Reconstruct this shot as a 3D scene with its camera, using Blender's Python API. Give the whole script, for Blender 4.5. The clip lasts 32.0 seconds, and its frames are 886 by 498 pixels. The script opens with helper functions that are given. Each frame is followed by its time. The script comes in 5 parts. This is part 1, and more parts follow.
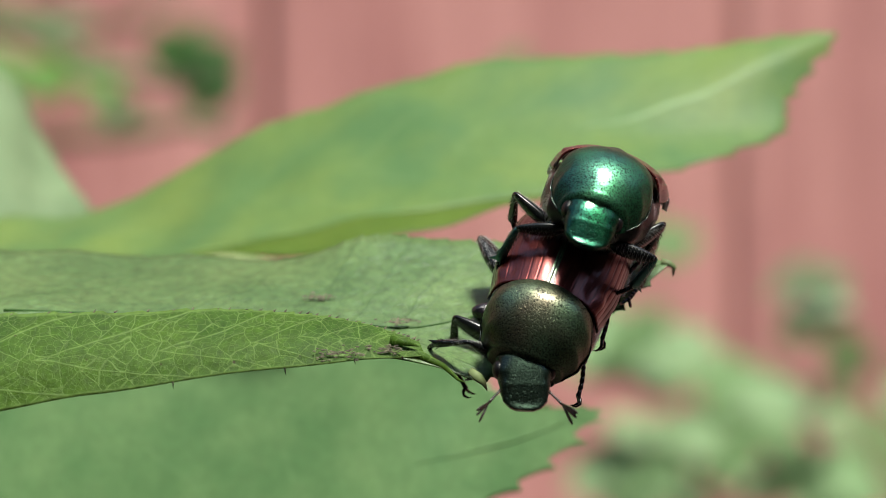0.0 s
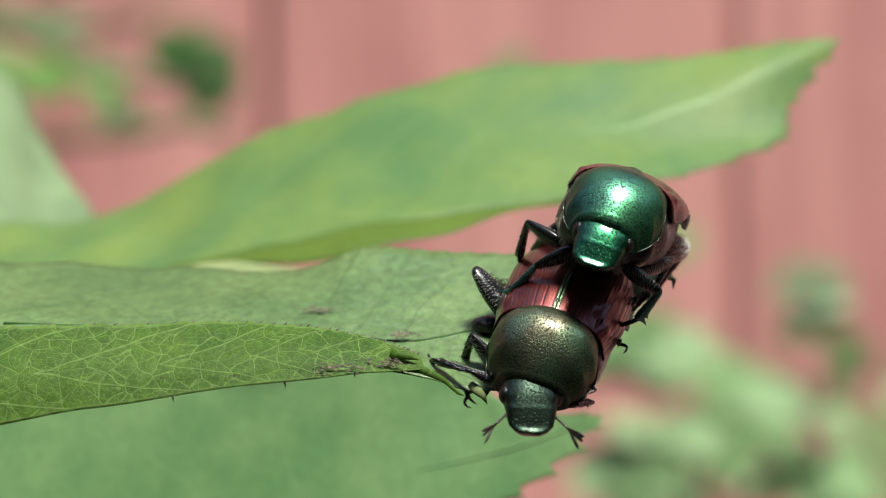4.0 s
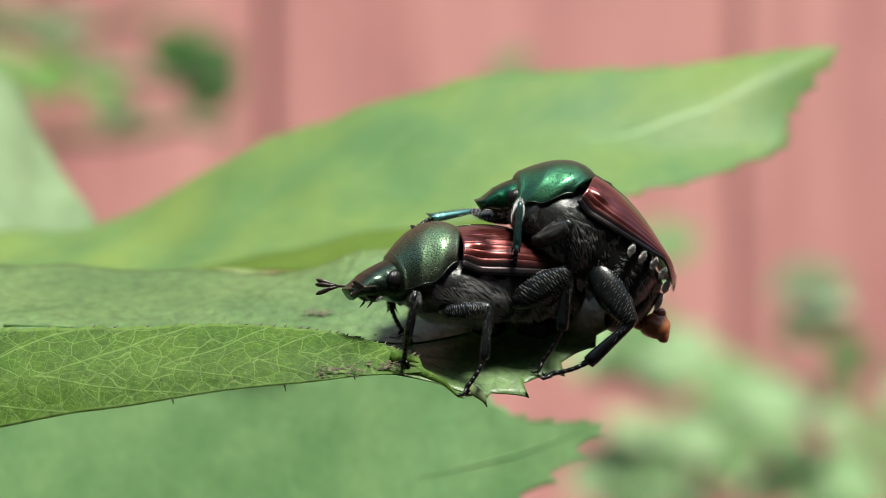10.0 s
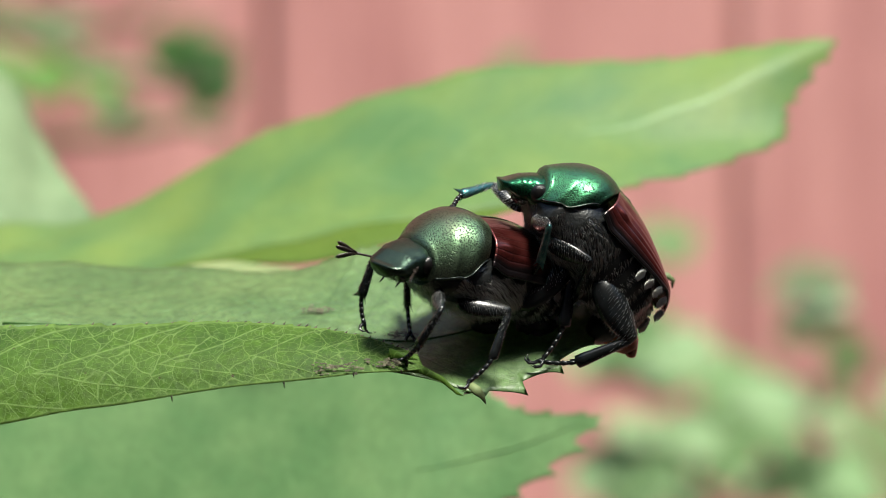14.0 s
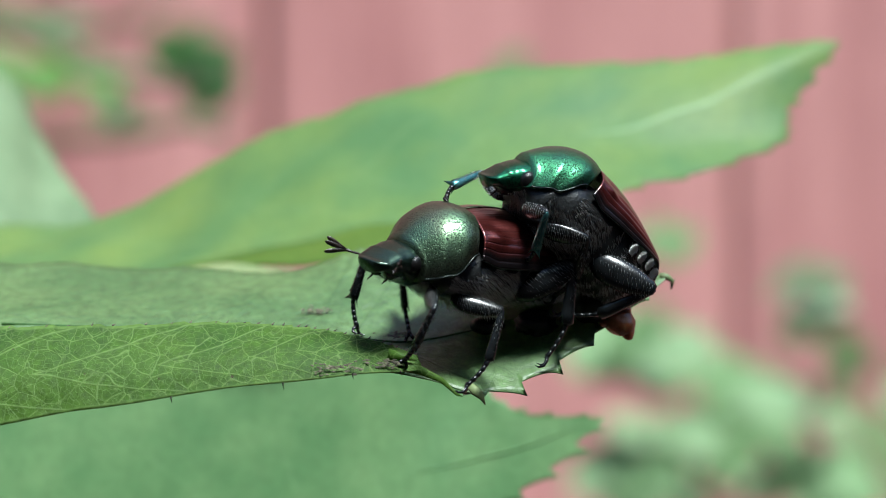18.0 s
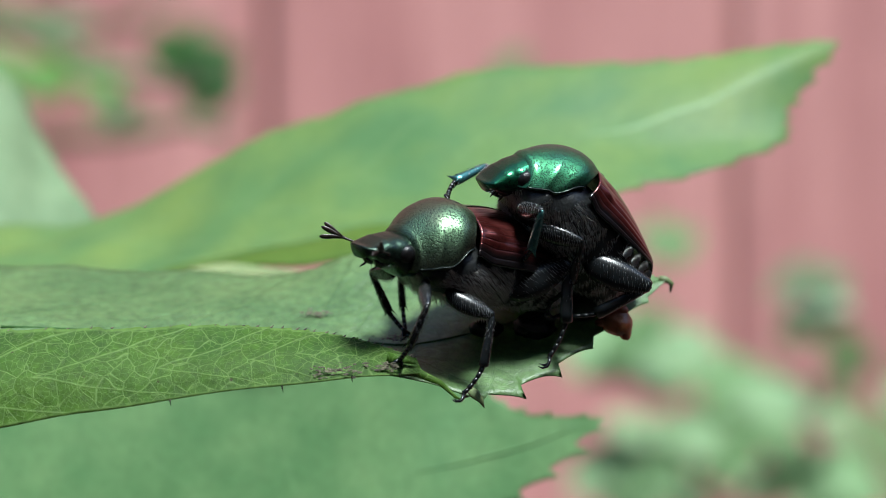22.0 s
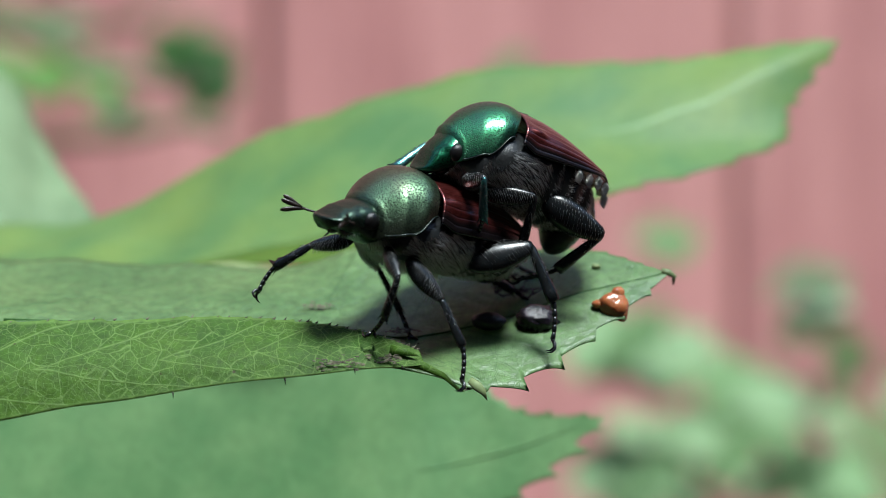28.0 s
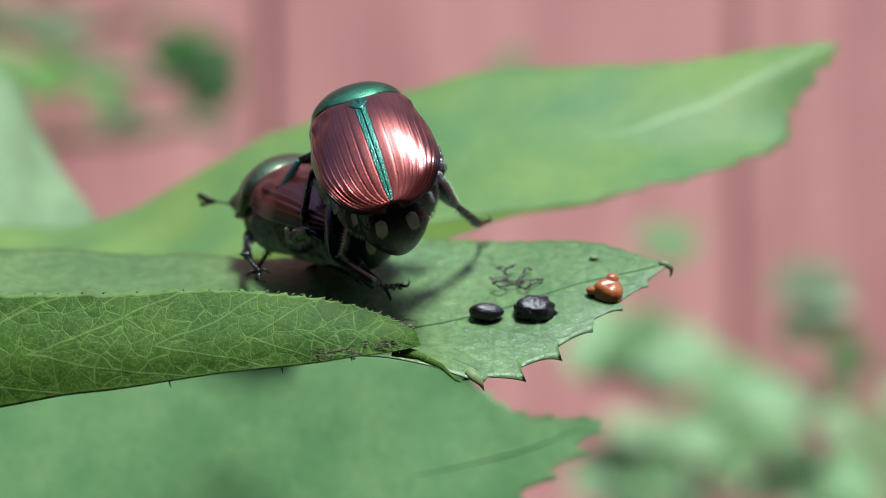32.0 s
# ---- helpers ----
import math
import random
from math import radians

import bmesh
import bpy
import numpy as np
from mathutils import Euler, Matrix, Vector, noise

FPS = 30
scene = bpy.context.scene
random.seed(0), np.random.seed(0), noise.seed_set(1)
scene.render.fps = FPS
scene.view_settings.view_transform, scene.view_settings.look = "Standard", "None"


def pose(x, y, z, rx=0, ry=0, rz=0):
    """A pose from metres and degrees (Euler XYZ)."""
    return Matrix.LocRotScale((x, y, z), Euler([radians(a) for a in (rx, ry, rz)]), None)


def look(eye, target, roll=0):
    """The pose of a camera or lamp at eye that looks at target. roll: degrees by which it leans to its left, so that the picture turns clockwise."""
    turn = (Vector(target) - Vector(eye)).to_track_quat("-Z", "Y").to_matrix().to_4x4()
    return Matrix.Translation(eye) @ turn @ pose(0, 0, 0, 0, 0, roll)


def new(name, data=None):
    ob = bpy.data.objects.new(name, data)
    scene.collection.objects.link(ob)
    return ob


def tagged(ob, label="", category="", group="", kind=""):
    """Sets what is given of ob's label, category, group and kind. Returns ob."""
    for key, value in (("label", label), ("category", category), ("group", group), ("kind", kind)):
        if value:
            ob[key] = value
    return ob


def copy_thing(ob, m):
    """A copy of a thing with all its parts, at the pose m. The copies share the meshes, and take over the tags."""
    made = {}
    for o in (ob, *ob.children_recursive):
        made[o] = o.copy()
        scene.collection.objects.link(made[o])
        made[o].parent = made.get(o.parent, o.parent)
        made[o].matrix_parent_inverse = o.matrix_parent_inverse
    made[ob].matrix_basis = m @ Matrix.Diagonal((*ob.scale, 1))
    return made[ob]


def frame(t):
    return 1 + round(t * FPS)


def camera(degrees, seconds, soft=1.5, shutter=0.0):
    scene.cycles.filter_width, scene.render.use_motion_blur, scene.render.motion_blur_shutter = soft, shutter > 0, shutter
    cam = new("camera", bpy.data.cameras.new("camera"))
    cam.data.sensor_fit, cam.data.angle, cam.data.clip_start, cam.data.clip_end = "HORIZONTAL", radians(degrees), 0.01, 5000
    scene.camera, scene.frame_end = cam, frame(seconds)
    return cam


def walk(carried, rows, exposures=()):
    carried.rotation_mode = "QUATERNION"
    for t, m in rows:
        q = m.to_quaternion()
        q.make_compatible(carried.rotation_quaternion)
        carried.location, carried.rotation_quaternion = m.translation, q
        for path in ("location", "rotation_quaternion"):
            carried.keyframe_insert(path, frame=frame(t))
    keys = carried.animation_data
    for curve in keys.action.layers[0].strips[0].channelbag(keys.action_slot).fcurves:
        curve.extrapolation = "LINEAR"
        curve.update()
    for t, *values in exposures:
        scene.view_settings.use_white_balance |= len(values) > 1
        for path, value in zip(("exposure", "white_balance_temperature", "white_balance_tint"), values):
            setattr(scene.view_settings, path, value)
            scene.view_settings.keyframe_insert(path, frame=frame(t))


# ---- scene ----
from mathutils import Quaternion

MM = 0.001

# ---- camera: stands still on a tripod, a hand's width from the leaf ----
cam = camera(25, 32.0, soft=0.6)
cam.data.dof.use_dof = True
cam.data.dof.focus_distance = 0.0872
cam.data.dof.aperture_fstop = 34
walk(cam, [(0, pose(0, -0.0884, 0, 90)), (32, pose(0, -0.0884, 0, 90))],
     exposures=[(0, 0.9, 6600, 3), (3, 0.98, 6600, 3), (14.5, 1.19, 6600, 3), (16.5, 1.15, 5700, 1), (32, 0.97, 5700, 1)])

# ---- world, sun ----
SUN = Vector((0.15, -0.38, 0.91)).normalized()
world = bpy.data.worlds.new("sky")
scene.world = world
world.use_nodes = True
sky = world.node_tree.nodes.new("ShaderNodeTexSky")
sky.sky_type, sky.sun_disc = "NISHITA", False
sky.sun_elevation = math.asin(SUN.z)
sky.sun_rotation = math.atan2(SUN.x, SUN.y)
world.node_tree.links.new(sky.outputs[0], world.node_tree.nodes["Background"].inputs["Color"])
world.node_tree.nodes["Background"].inputs["Strength"].default_value = 0.14
sun = new("sun", bpy.data.lights.new("sun", "SUN"))
sun.data.energy, sun.data.angle, sun.data.color = 4.4, radians(13.0), (1.0, 0.95, 0.88)
sun.matrix_world = look(SUN * 3, (0, 0, 0))


# ---- materials ----
class Mat:
    """A node material with its Principled shader, and short ways to add textures in millimetres."""

    def __init__(self, name, color=(0.5, 0.5, 0.5), rough=0.5, metal=0.0):
        self.m = bpy.data.materials.new(name)
        self.m.use_nodes = True
        self.t = self.m.node_tree
        self.p = self.t.nodes["Principled BSDF"]
        self.p.inputs["Base Color"].default_value = (*color, 1)
        self.p.inputs["Roughness"].default_value = rough
        self.p.inputs["Metallic"].default_value = metal
        self.co = self.t.nodes.new("ShaderNodeTexCoord").outputs["Object"]

    def node(self, kind, **values):
        n = self.t.nodes.new(kind)
        for key, value in values.items():
            n.inputs[key].default_value = value
        return n

    def link(self, a, b):
        self.t.links.new(a, b)

    def noise(self, per_mm, detail=4.0, rough=0.55, co=None):
        n = self.node("ShaderNodeTexNoise", Scale=per_mm / MM, Detail=detail, Roughness=rough)
        self.link(co or self.co, n.inputs["Vector"])
        return n.outputs["Fac"]

    def cells(self, per_mm, feature="DISTANCE_TO_EDGE", co=None):
        n = self.t.nodes.new("ShaderNodeTexVoronoi")
        n.feature = feature
        n.inputs["Scale"].default_value = per_mm / MM
        self.link(co or self.co, n.inputs["Vector"])
        return n.outputs["Distance"]

    def ramp(self, fac, *stops):
        n = self.t.nodes.new("ShaderNodeValToRGB")
        e = n.color_ramp.elements
        while len(e) < len(stops):
            e.new(0.5)
        for s, (at, c) in zip(e, stops):
            s.position, s.color = at, (*c, 1) if len(c) == 3 else c
        self.link(fac, n.inputs["Fac"])
        return n.outputs["Color"]

    def mix(self, fac, a, b, kind="MIX"):
        n = self.t.nodes.new("ShaderNodeMix")
        n.data_type, n.blend_type = "RGBA", kind
        for socket, value in ((n.inputs[0], fac), (n.inputs[6], a), (n.inputs[7], b)):
            if isinstance(value, (int, float)):
                socket.default_value = value
            elif isinstance(value, tuple):
                socket.default_value = (*value, 1)
            else:
                self.link(value, socket)
        return n.outputs[2]

    def math(self, op, a, b=0.0):
        n = self.t.nodes.new("ShaderNodeMath")
        n.operation = op
        for socket, value in zip(n.inputs, (a, b)):
            if isinstance(value, (int, float)):
                socket.default_value = value
            else:
                self.link(value, socket)
        return n.outputs[0]

    def color(self, c):
        self.link(c, self.p.inputs["Base Color"])
        return self

    def bump(self, height, strength=0.4, mm=0.05, invert=False):
        n = self.node("ShaderNodeBump", Strength=strength, Distance=mm * MM)
        n.invert = invert
        self.link(height, n.inputs["Height"])
        old = self.p.inputs["Normal"]
        if old.is_linked:
            self.link(old.links[0].from_socket, n.inputs["Normal"])
        self.link(n.outputs[0], old)
        return self


def shell_mat(name, dark, bright, tint, rough=0.28, pits=14.0, metal=0.92, low=None, relief=1.0, cover=0.54):
    """Beetle shell: metallic, with fine dark punctures and slow shifts of hue; low: a darker colour that puts shade on
    the lower flanks.
    """
    m = Mat(name, dark, rough, metal)
    c = m.mix(m.ramp(m.noise(0.3, 2), (0.38, (0, 0, 0)), (0.62, (1, 1, 1))), bright, tint)
    # darkens the colour towards the bottom, as shade on the flanks
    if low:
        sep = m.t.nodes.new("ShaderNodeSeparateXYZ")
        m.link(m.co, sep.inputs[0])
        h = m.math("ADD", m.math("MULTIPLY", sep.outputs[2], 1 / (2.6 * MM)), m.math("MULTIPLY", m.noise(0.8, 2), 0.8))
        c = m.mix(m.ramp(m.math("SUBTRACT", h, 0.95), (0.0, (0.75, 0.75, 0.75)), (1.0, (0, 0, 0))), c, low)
    pit = m.cells(pits, "F1")
    hole = m.ramp(m.math("ADD", pit, m.math("MULTIPLY", m.noise(pits * 0.8, 2), 0.25)), (cover - 0.12, (0, 0, 0)), (cover + 0.14, (1, 1, 1)))
    m.color(m.mix(hole, dark, c))
    m.bump(m.ramp(pit, (0.0, (0, 0, 0)), (0.5, (1, 1, 1))), 0.75 * relief, 0.026)
    m.bump(m.noise(pits * 1.6, 3, 0.65), 0.3 * relief, 0.012)
    m.p.inputs["Specular Tint"].default_value = (0.6, 0.75, 0.62, 1)
    m.p.inputs["Coat Weight"].default_value = 0.36
    m.p.inputs["Coat Roughness"].default_value = 0.13
    return m.m


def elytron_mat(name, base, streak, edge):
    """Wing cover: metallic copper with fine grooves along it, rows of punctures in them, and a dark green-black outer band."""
    m = Mat(name, base, 0.32, 0.82)
    uv = m.t.nodes.new("ShaderNodeUVMap")
    uv.uv_map = "shell"
    sep = m.t.nodes.new("ShaderNodeSeparateXYZ")
    m.link(uv.outputs[0], sep.inputs[0])
    s, f = sep.outputs[0], sep.outputs[1]
    wob = m.math("MULTIPLY", m.noise(0.5, 2), 0.02)
    line = m.math("ABSOLUTE", m.math("SUBTRACT", m.math("FRACT", m.math("MULTIPLY", m.math("ADD", f, wob), 10.0)), 0.5))
    groove = m.ramp(line, (0.03, (0, 0, 0)), (0.17, (1, 1, 1)))
    dots = m.ramp(m.cells(7.0, "F1"), (0.2, (0.25, 0.25, 0.25)), (0.45, (1, 1, 1)))
    c = m.mix(m.ramp(m.noise(0.8), (0.35, (0, 0, 0)), (0.7, (1, 1, 1))), base, streak)
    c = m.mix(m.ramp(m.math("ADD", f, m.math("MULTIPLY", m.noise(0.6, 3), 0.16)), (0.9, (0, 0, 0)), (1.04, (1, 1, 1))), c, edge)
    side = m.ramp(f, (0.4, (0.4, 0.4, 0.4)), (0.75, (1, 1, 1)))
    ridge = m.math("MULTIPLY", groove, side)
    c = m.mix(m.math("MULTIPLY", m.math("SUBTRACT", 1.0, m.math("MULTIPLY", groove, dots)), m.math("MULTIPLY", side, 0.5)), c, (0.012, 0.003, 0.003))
    m.color(c)
    m.bump(ridge, 0.5, 0.04)
    m.bump(m.noise(9.0, 3, 0.6), 0.4, 0.014)
    m.p.inputs["Coat Weight"].default_value = 0.5
    m.p.inputs["Coat Roughness"].default_value = 0.2
    return m.m


def dull_mat(name, a, b, per_mm=2.0, rough=0.55, bump=0.3, metal=0.0, mm=0.05):
    m = Mat(name, a, rough, metal)
    m.color(m.mix(m.ramp(m.noise(per_mm), (0.35, (0, 0, 0)), (0.7, (1, 1, 1))), a, b))
    m.bump(m.noise(per_mm * 3), bump, mm)
    return m.m


def leaf_mat(name, low, high, vein, grain=0.12, vein_fac=0.3, net=0.0, side=9.0, through_light=0.35, rough=0.5, spots=0.0, blotch=0.25, rim=0.0):
    """Leaf: translucent blade with side veins along u, a fine net between them and small brown spots."""
    m = Mat(name, low, rough)
    uv = m.t.nodes.new("ShaderNodeUVMap")
    uv.uv_map = "leaf"
    sep = m.t.nodes.new("ShaderNodeSeparateXYZ")
    m.link(uv.outputs[0], sep.inputs[0])
    u, v = sep.outputs[0], sep.outputs[1]
    base = m.mix(m.ramp(m.noise(blotch, 3), (0.35, (0, 0, 0)), (0.68, (1, 1, 1))), low, high)
    wob = m.math("MULTIPLY", m.noise(0.25, 2), 0.5)
    phase = m.math("ADD", m.math("SUBTRACT", m.math("MULTIPLY", u, side), m.math("MULTIPLY", v, 1.3)), wob)
    line = m.math("ABSOLUTE", m.math("SUBTRACT", m.math("FRACT", phase), 0.5))
    veins = m.ramp(line, (0.0, (1, 1, 1)), (0.045, (0, 0, 0)))
    fac = m.math("MULTIPLY", veins, vein_fac)
    if net:
        warp = m.t.nodes.new("ShaderNodeVectorMath")
        warp.operation = "ADD"
        n = m.node("ShaderNodeTexNoise", Scale=0.5 / MM, Detail=2.0)
        m.link(m.co, n.inputs["Vector"])
        sc = m.t.nodes.new("ShaderNodeVectorMath")
        sc.operation = "SCALE"
        m.link(n.outputs["Color"], sc.inputs[0])
        sc.inputs["Scale"].default_value = 0.9 * MM
        m.link(m.co, warp.inputs[0])
        m.link(sc.outputs[0], warp.inputs[1])
        w = warp.outputs[0]
        big = m.ramp(m.cells(1.0, co=w), (0.0, (1, 1, 1)), (0.035, (0, 0, 0)))
        small = m.ramp(m.cells(3.2, co=w), (0.0, (1, 1, 1)), (0.06, (0, 0, 0)))
        m.bump(m.ramp(m.cells(1.0, co=w), (0.0, (0, 0, 0)), (0.35, (1, 1, 1))), 0.28, 0.09)
        fac = m.math("MAXIMUM", fac, m.math("MULTIPLY", m.math("MAXIMUM", big, m.math("MULTIPLY", small, 0.6)), net))
    if rim:
        edge = m.ramp(m.math("ADD", v, m.math("MULTIPLY", m.noise(0.5, 2), 0.08)), (0.955, (0, 0, 0)), (1.0, (1, 1, 1)))
        fac = m.math("MAXIMUM", fac, m.math("MULTIPLY", edge, rim))
    fine = m.ramp(m.noise(2.2, 5, 0.7), (0.3, (1 - grain,) * 3), (0.7, (1 + grain,) * 3))
    col = m.mix(1.0, m.mix(fac, base, vein), fine, "MULTIPLY")
    if spots:
        dots = m.ramp(m.cells(0.9, "F1"), (0.05, (1, 1, 1)), (0.09, (0, 0, 0)))
        col = m.mix(m.math("MULTIPLY", dots, spots), col, (0.05, 0.03, 0.012))
    m.color(col)
    m.bump(fac, 0.35, 0.06)
    m.bump(m.noise(5.0, 4, 0.7), 0.5, 0.06)
    m.p.inputs["Specular IOR Level"].default_value = 0.6 if rough < 0.4 else 0.3
    tr = m.node("ShaderNodeBsdfTranslucent")
    m.link(m.mix(1.0, col, (0.9, 1.0, 0.45), "MULTIPLY"), tr.inputs["Color"])
    mixer = m.node("ShaderNodeMixShader", Fac=through_light)
    out = m.t.nodes["Material Output"]
    m.link(m.p.outputs[0], mixer.inputs[1])
    m.link(tr.outputs[0], mixer.inputs[2])
    m.link(mixer.outputs[0], out.inputs["Surface"])
    return m.m


def board_mat():
    """Red stained boards: long vertical grain, paler worn streaks, darker damp edges."""
    m = Mat("red_stained_wood", (0.36, 0.13, 0.11), 0.75)
    info = m.t.nodes.new("ShaderNodeObjectInfo")
    mp = m.t.nodes.new("ShaderNodeMapping")
    mp.inputs["Scale"].default_value = (1.0, 1.0, 0.06)
    m.link(m.co, mp.inputs["Vector"])
    add = m.t.nodes.new("ShaderNodeVectorMath")
    m.link(mp.outputs[0], add.inputs[0])
    m.link(info.outputs["Random"], add.inputs[1])
    g = m.noise(0.06, 6, 0.6, add.outputs[0])
    f = m.noise(0.5, 4, 0.6, add.outputs[0])
    c = m.mix(m.ramp(g, (0.35, (0, 0, 0)), (0.65, (1, 1, 1))), (0.345, 0.135, 0.125), (0.53, 0.25, 0.225))
    c = m.mix(m.ramp(f, (0.5, (0, 0, 0)), (0.75, (0.6, 0.6, 0.6))), c, (0.19, 0.067, 0.067))
    m.color(c)
    m.bump(f, 0.4, 0.6)
    return m.m


GREEN_SHELL = shell_mat("green_shell", (0.0015, 0.006, 0.004), (0.046, 0.17, 0.078), (0.03, 0.095, 0.072), 0.35)
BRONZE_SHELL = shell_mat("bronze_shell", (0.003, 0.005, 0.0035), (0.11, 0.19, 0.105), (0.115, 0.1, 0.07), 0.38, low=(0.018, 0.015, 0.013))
HEAD_GREEN = shell_mat("green_head", (0.001, 0.006, 0.003), (0.012, 0.09, 0.038), (0.009, 0.055, 0.04), 0.32, 13.0)
HEAD_BRONZE = shell_mat("bronze_head", (0.005, 0.008, 0.006), (0.025, 0.043, 0.03), (0.018, 0.031, 0.022), 0.36, 13.0)
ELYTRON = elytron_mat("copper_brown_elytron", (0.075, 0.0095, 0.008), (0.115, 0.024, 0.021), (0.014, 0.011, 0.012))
SUTURE = shell_mat("green_suture", (0.005, 0.025, 0.017), (0.028, 0.105, 0.075), (0.024, 0.075, 0.06), 0.32, 10.0, cover=0.3)
BELLY = dull_mat("dark_belly", (0.006, 0.007, 0.007), (0.018, 0.019, 0.019), 3.0, 0.34, 0.5, 0.2)
RIM = dull_mat("dark_metal_rim", (0.02, 0.025, 0.022), (0.045, 0.055, 0.05), 4.0, 0.26, 0.2, 0.85)
LEG = dull_mat("black_leg", (0.003, 0.0035, 0.0035), (0.007, 0.009, 0.010), 3.0, 0.27, 0.25, 0.15, 0.02)
BLUE_LEG = shell_mat("blue_green_tibia", (0.010, 0.034, 0.036), (0.07, 0.18, 0.175), (0.035, 0.11, 0.11), 0.32, 9.0, 0.85, relief=0.5, cover=0.3)
EYE = dull_mat("black_eye", (0.003, 0.003, 0.003), (0.008, 0.007, 0.007), 9.0, 0.3)
EYE.node_tree.nodes["Principled BSDF"].inputs["Specular IOR Level"].default_value = 0.3
TUFT = dull_mat("white_hair", (0.78, 0.77, 0.72), (0.88, 0.87, 0.84), 6.0, 0.6)
LEG_HAIR = dull_mat("silver_leg_hair", (0.3, 0.3, 0.29), (0.5, 0.49, 0.48), 6.0, 0.35)
PILE = dull_mat("grey_hair", (0.46, 0.46, 0.44), (0.7, 0.7, 0.68), 6.0, 0.35)
ANTENNA = dull_mat("black_antenna", (0.010, 0.007, 0.005), (0.03, 0.02, 0.015), 6.0, 0.35)
LEAF_TOP = leaf_mat("leaf_upper_side", (0.088, 0.168, 0.058), (0.145, 0.235, 0.084), (0.055, 0.12, 0.035), net=0.5, vein_fac=0.55, grain=0.34, rough=0.38, spots=0.15)
LEAF_UNDER = leaf_mat("leaf_under_side", (0.048, 0.118, 0.010), (0.082, 0.165, 0.015), (0.2, 0.32, 0.085), vein_fac=0.75, net=0.75, grain=0.3, spots=0.85, through_light=0.5, rough=0.6, rim=0.55)
LEAF_FAR = leaf_mat("leaf_behind", (0.092, 0.19, 0.064), (0.165, 0.25, 0.064), (0.22, 0.33, 0.13), side=8.0, blotch=0.16)
# darker olive than the blade: the fold's shade is put into the colour
LEAF_RIM = leaf_mat("shaded_fold_underside", (0.085, 0.155, 0.02), (0.115, 0.19, 0.028), (0.1, 0.17, 0.03), through_light=0.4)
LEAF_LOW = leaf_mat("leaf_below", (0.118, 0.242, 0.093), (0.178, 0.312, 0.127), (0.19, 0.33, 0.14), side=8.0, blotch=0.3)
LEAF_BACK = leaf_mat("shrub_leaf", (0.16, 0.28, 0.115), (0.22, 0.35, 0.15), (0.22, 0.35, 0.15), side=6.0)
LEAF_PALE = leaf_mat("pale_leaf", (0.17, 0.25, 0.13), (0.23, 0.32, 0.175), (0.26, 0.35, 0.2), side=8.0)
LEAF_TWIG = leaf_mat("bright_shrub_leaf", (0.08, 0.19, 0.03), (0.12, 0.25, 0.04), (0.14, 0.27, 0.06), side=6.0)
VEIN = dull_mat("pale_midrib", (0.13, 0.23, 0.08), (0.17, 0.275, 0.1), 0.5, 0.55)
DRY = dull_mat("dry_leaf_margin", (0.12, 0.165, 0.06), (0.19, 0.22, 0.09), 0.4, 0.7)
STEM = dull_mat("green_stem", (0.07, 0.13, 0.04), (0.14, 0.12, 0.06), 0.4, 0.6)
SCAR = dull_mat("brown_scar", (0.03, 0.026, 0.014), (0.15, 0.14, 0.085), 5.0, 0.85, 0.2, 0.0, 0.01)
CRUST = dull_mat("dark_dry_vein", (0.02, 0.015, 0.013), (0.085, 0.07, 0.06), 4.0, 0.8, 0.4, 0.0, 0.02)
FRASS = dull_mat("black_frass", (0.004, 0.003, 0.005), (0.014, 0.010, 0.016), 2.5, 0.26, 0.6, 0.0, 0.1)
WET = dull_mat("orange_dropping", (0.20, 0.055, 0.02), (0.33, 0.13, 0.05), 1.6, 0.18, 0.4, 0.0, 0.1)
WET.node_tree.nodes["Principled BSDF"].inputs["Subsurface Weight"].default_value = 0.2
WET.node_tree.nodes["Principled BSDF"].inputs["Subsurface Scale"].default_value = 0.001
BOARD = board_mat()
# dark grey of the added walls, so that the shells reflect less light
UNSEEN_WALL = dull_mat("unseen_wall_grey", (0.045, 0.042, 0.036), (0.09, 0.084, 0.07), 0.02, 0.7, 0.4, 0.0, 0.6)
SOIL = dull_mat("garden_soil", (0.03, 0.024, 0.017), (0.06, 0.05, 0.034), 0.02, 0.9, 0.8, 0.0, 8)
# leaf green with shade put into its colour, for the dark clumps and midrib
LEAF_SHADE = leaf_mat("shaded_shrub_leaf", (0.035, 0.10, 0.025), (0.06, 0.14, 0.03), (0.08, 0.16, 0.04), side=6.0)
BUD = dull_mat("pale_bud", (0.32, 0.40, 0.27), (0.24, 0.34, 0.19), 0.2, 0.6)


# ---- mesh tools, all in millimetres ----
def part(name, bm, material, parent=None, label="", smooth=True, at=None):
    """Links a bmesh as one mesh object under a thing or a part."""
    bmesh.ops.recalc_face_normals(bm, faces=bm.faces[:])
    me = bpy.data.meshes.new(name)
    bm.to_mesh(me)
    bm.free()
    me.transform(Matrix.Scale(MM, 4))
    for f in me.polygons:
        f.use_smooth = smooth
    me.materials.append(material)
    ob = new(name, me)
    ob.parent = parent
    if at is not None:
        ob.matrix_basis = at
    if label:
        tagged(ob, label)
    return ob


def mm(x, y, z, rx=0, ry=0, rz=0):
    return pose(x * MM, y * MM, z * MM, rx, ry, rz)


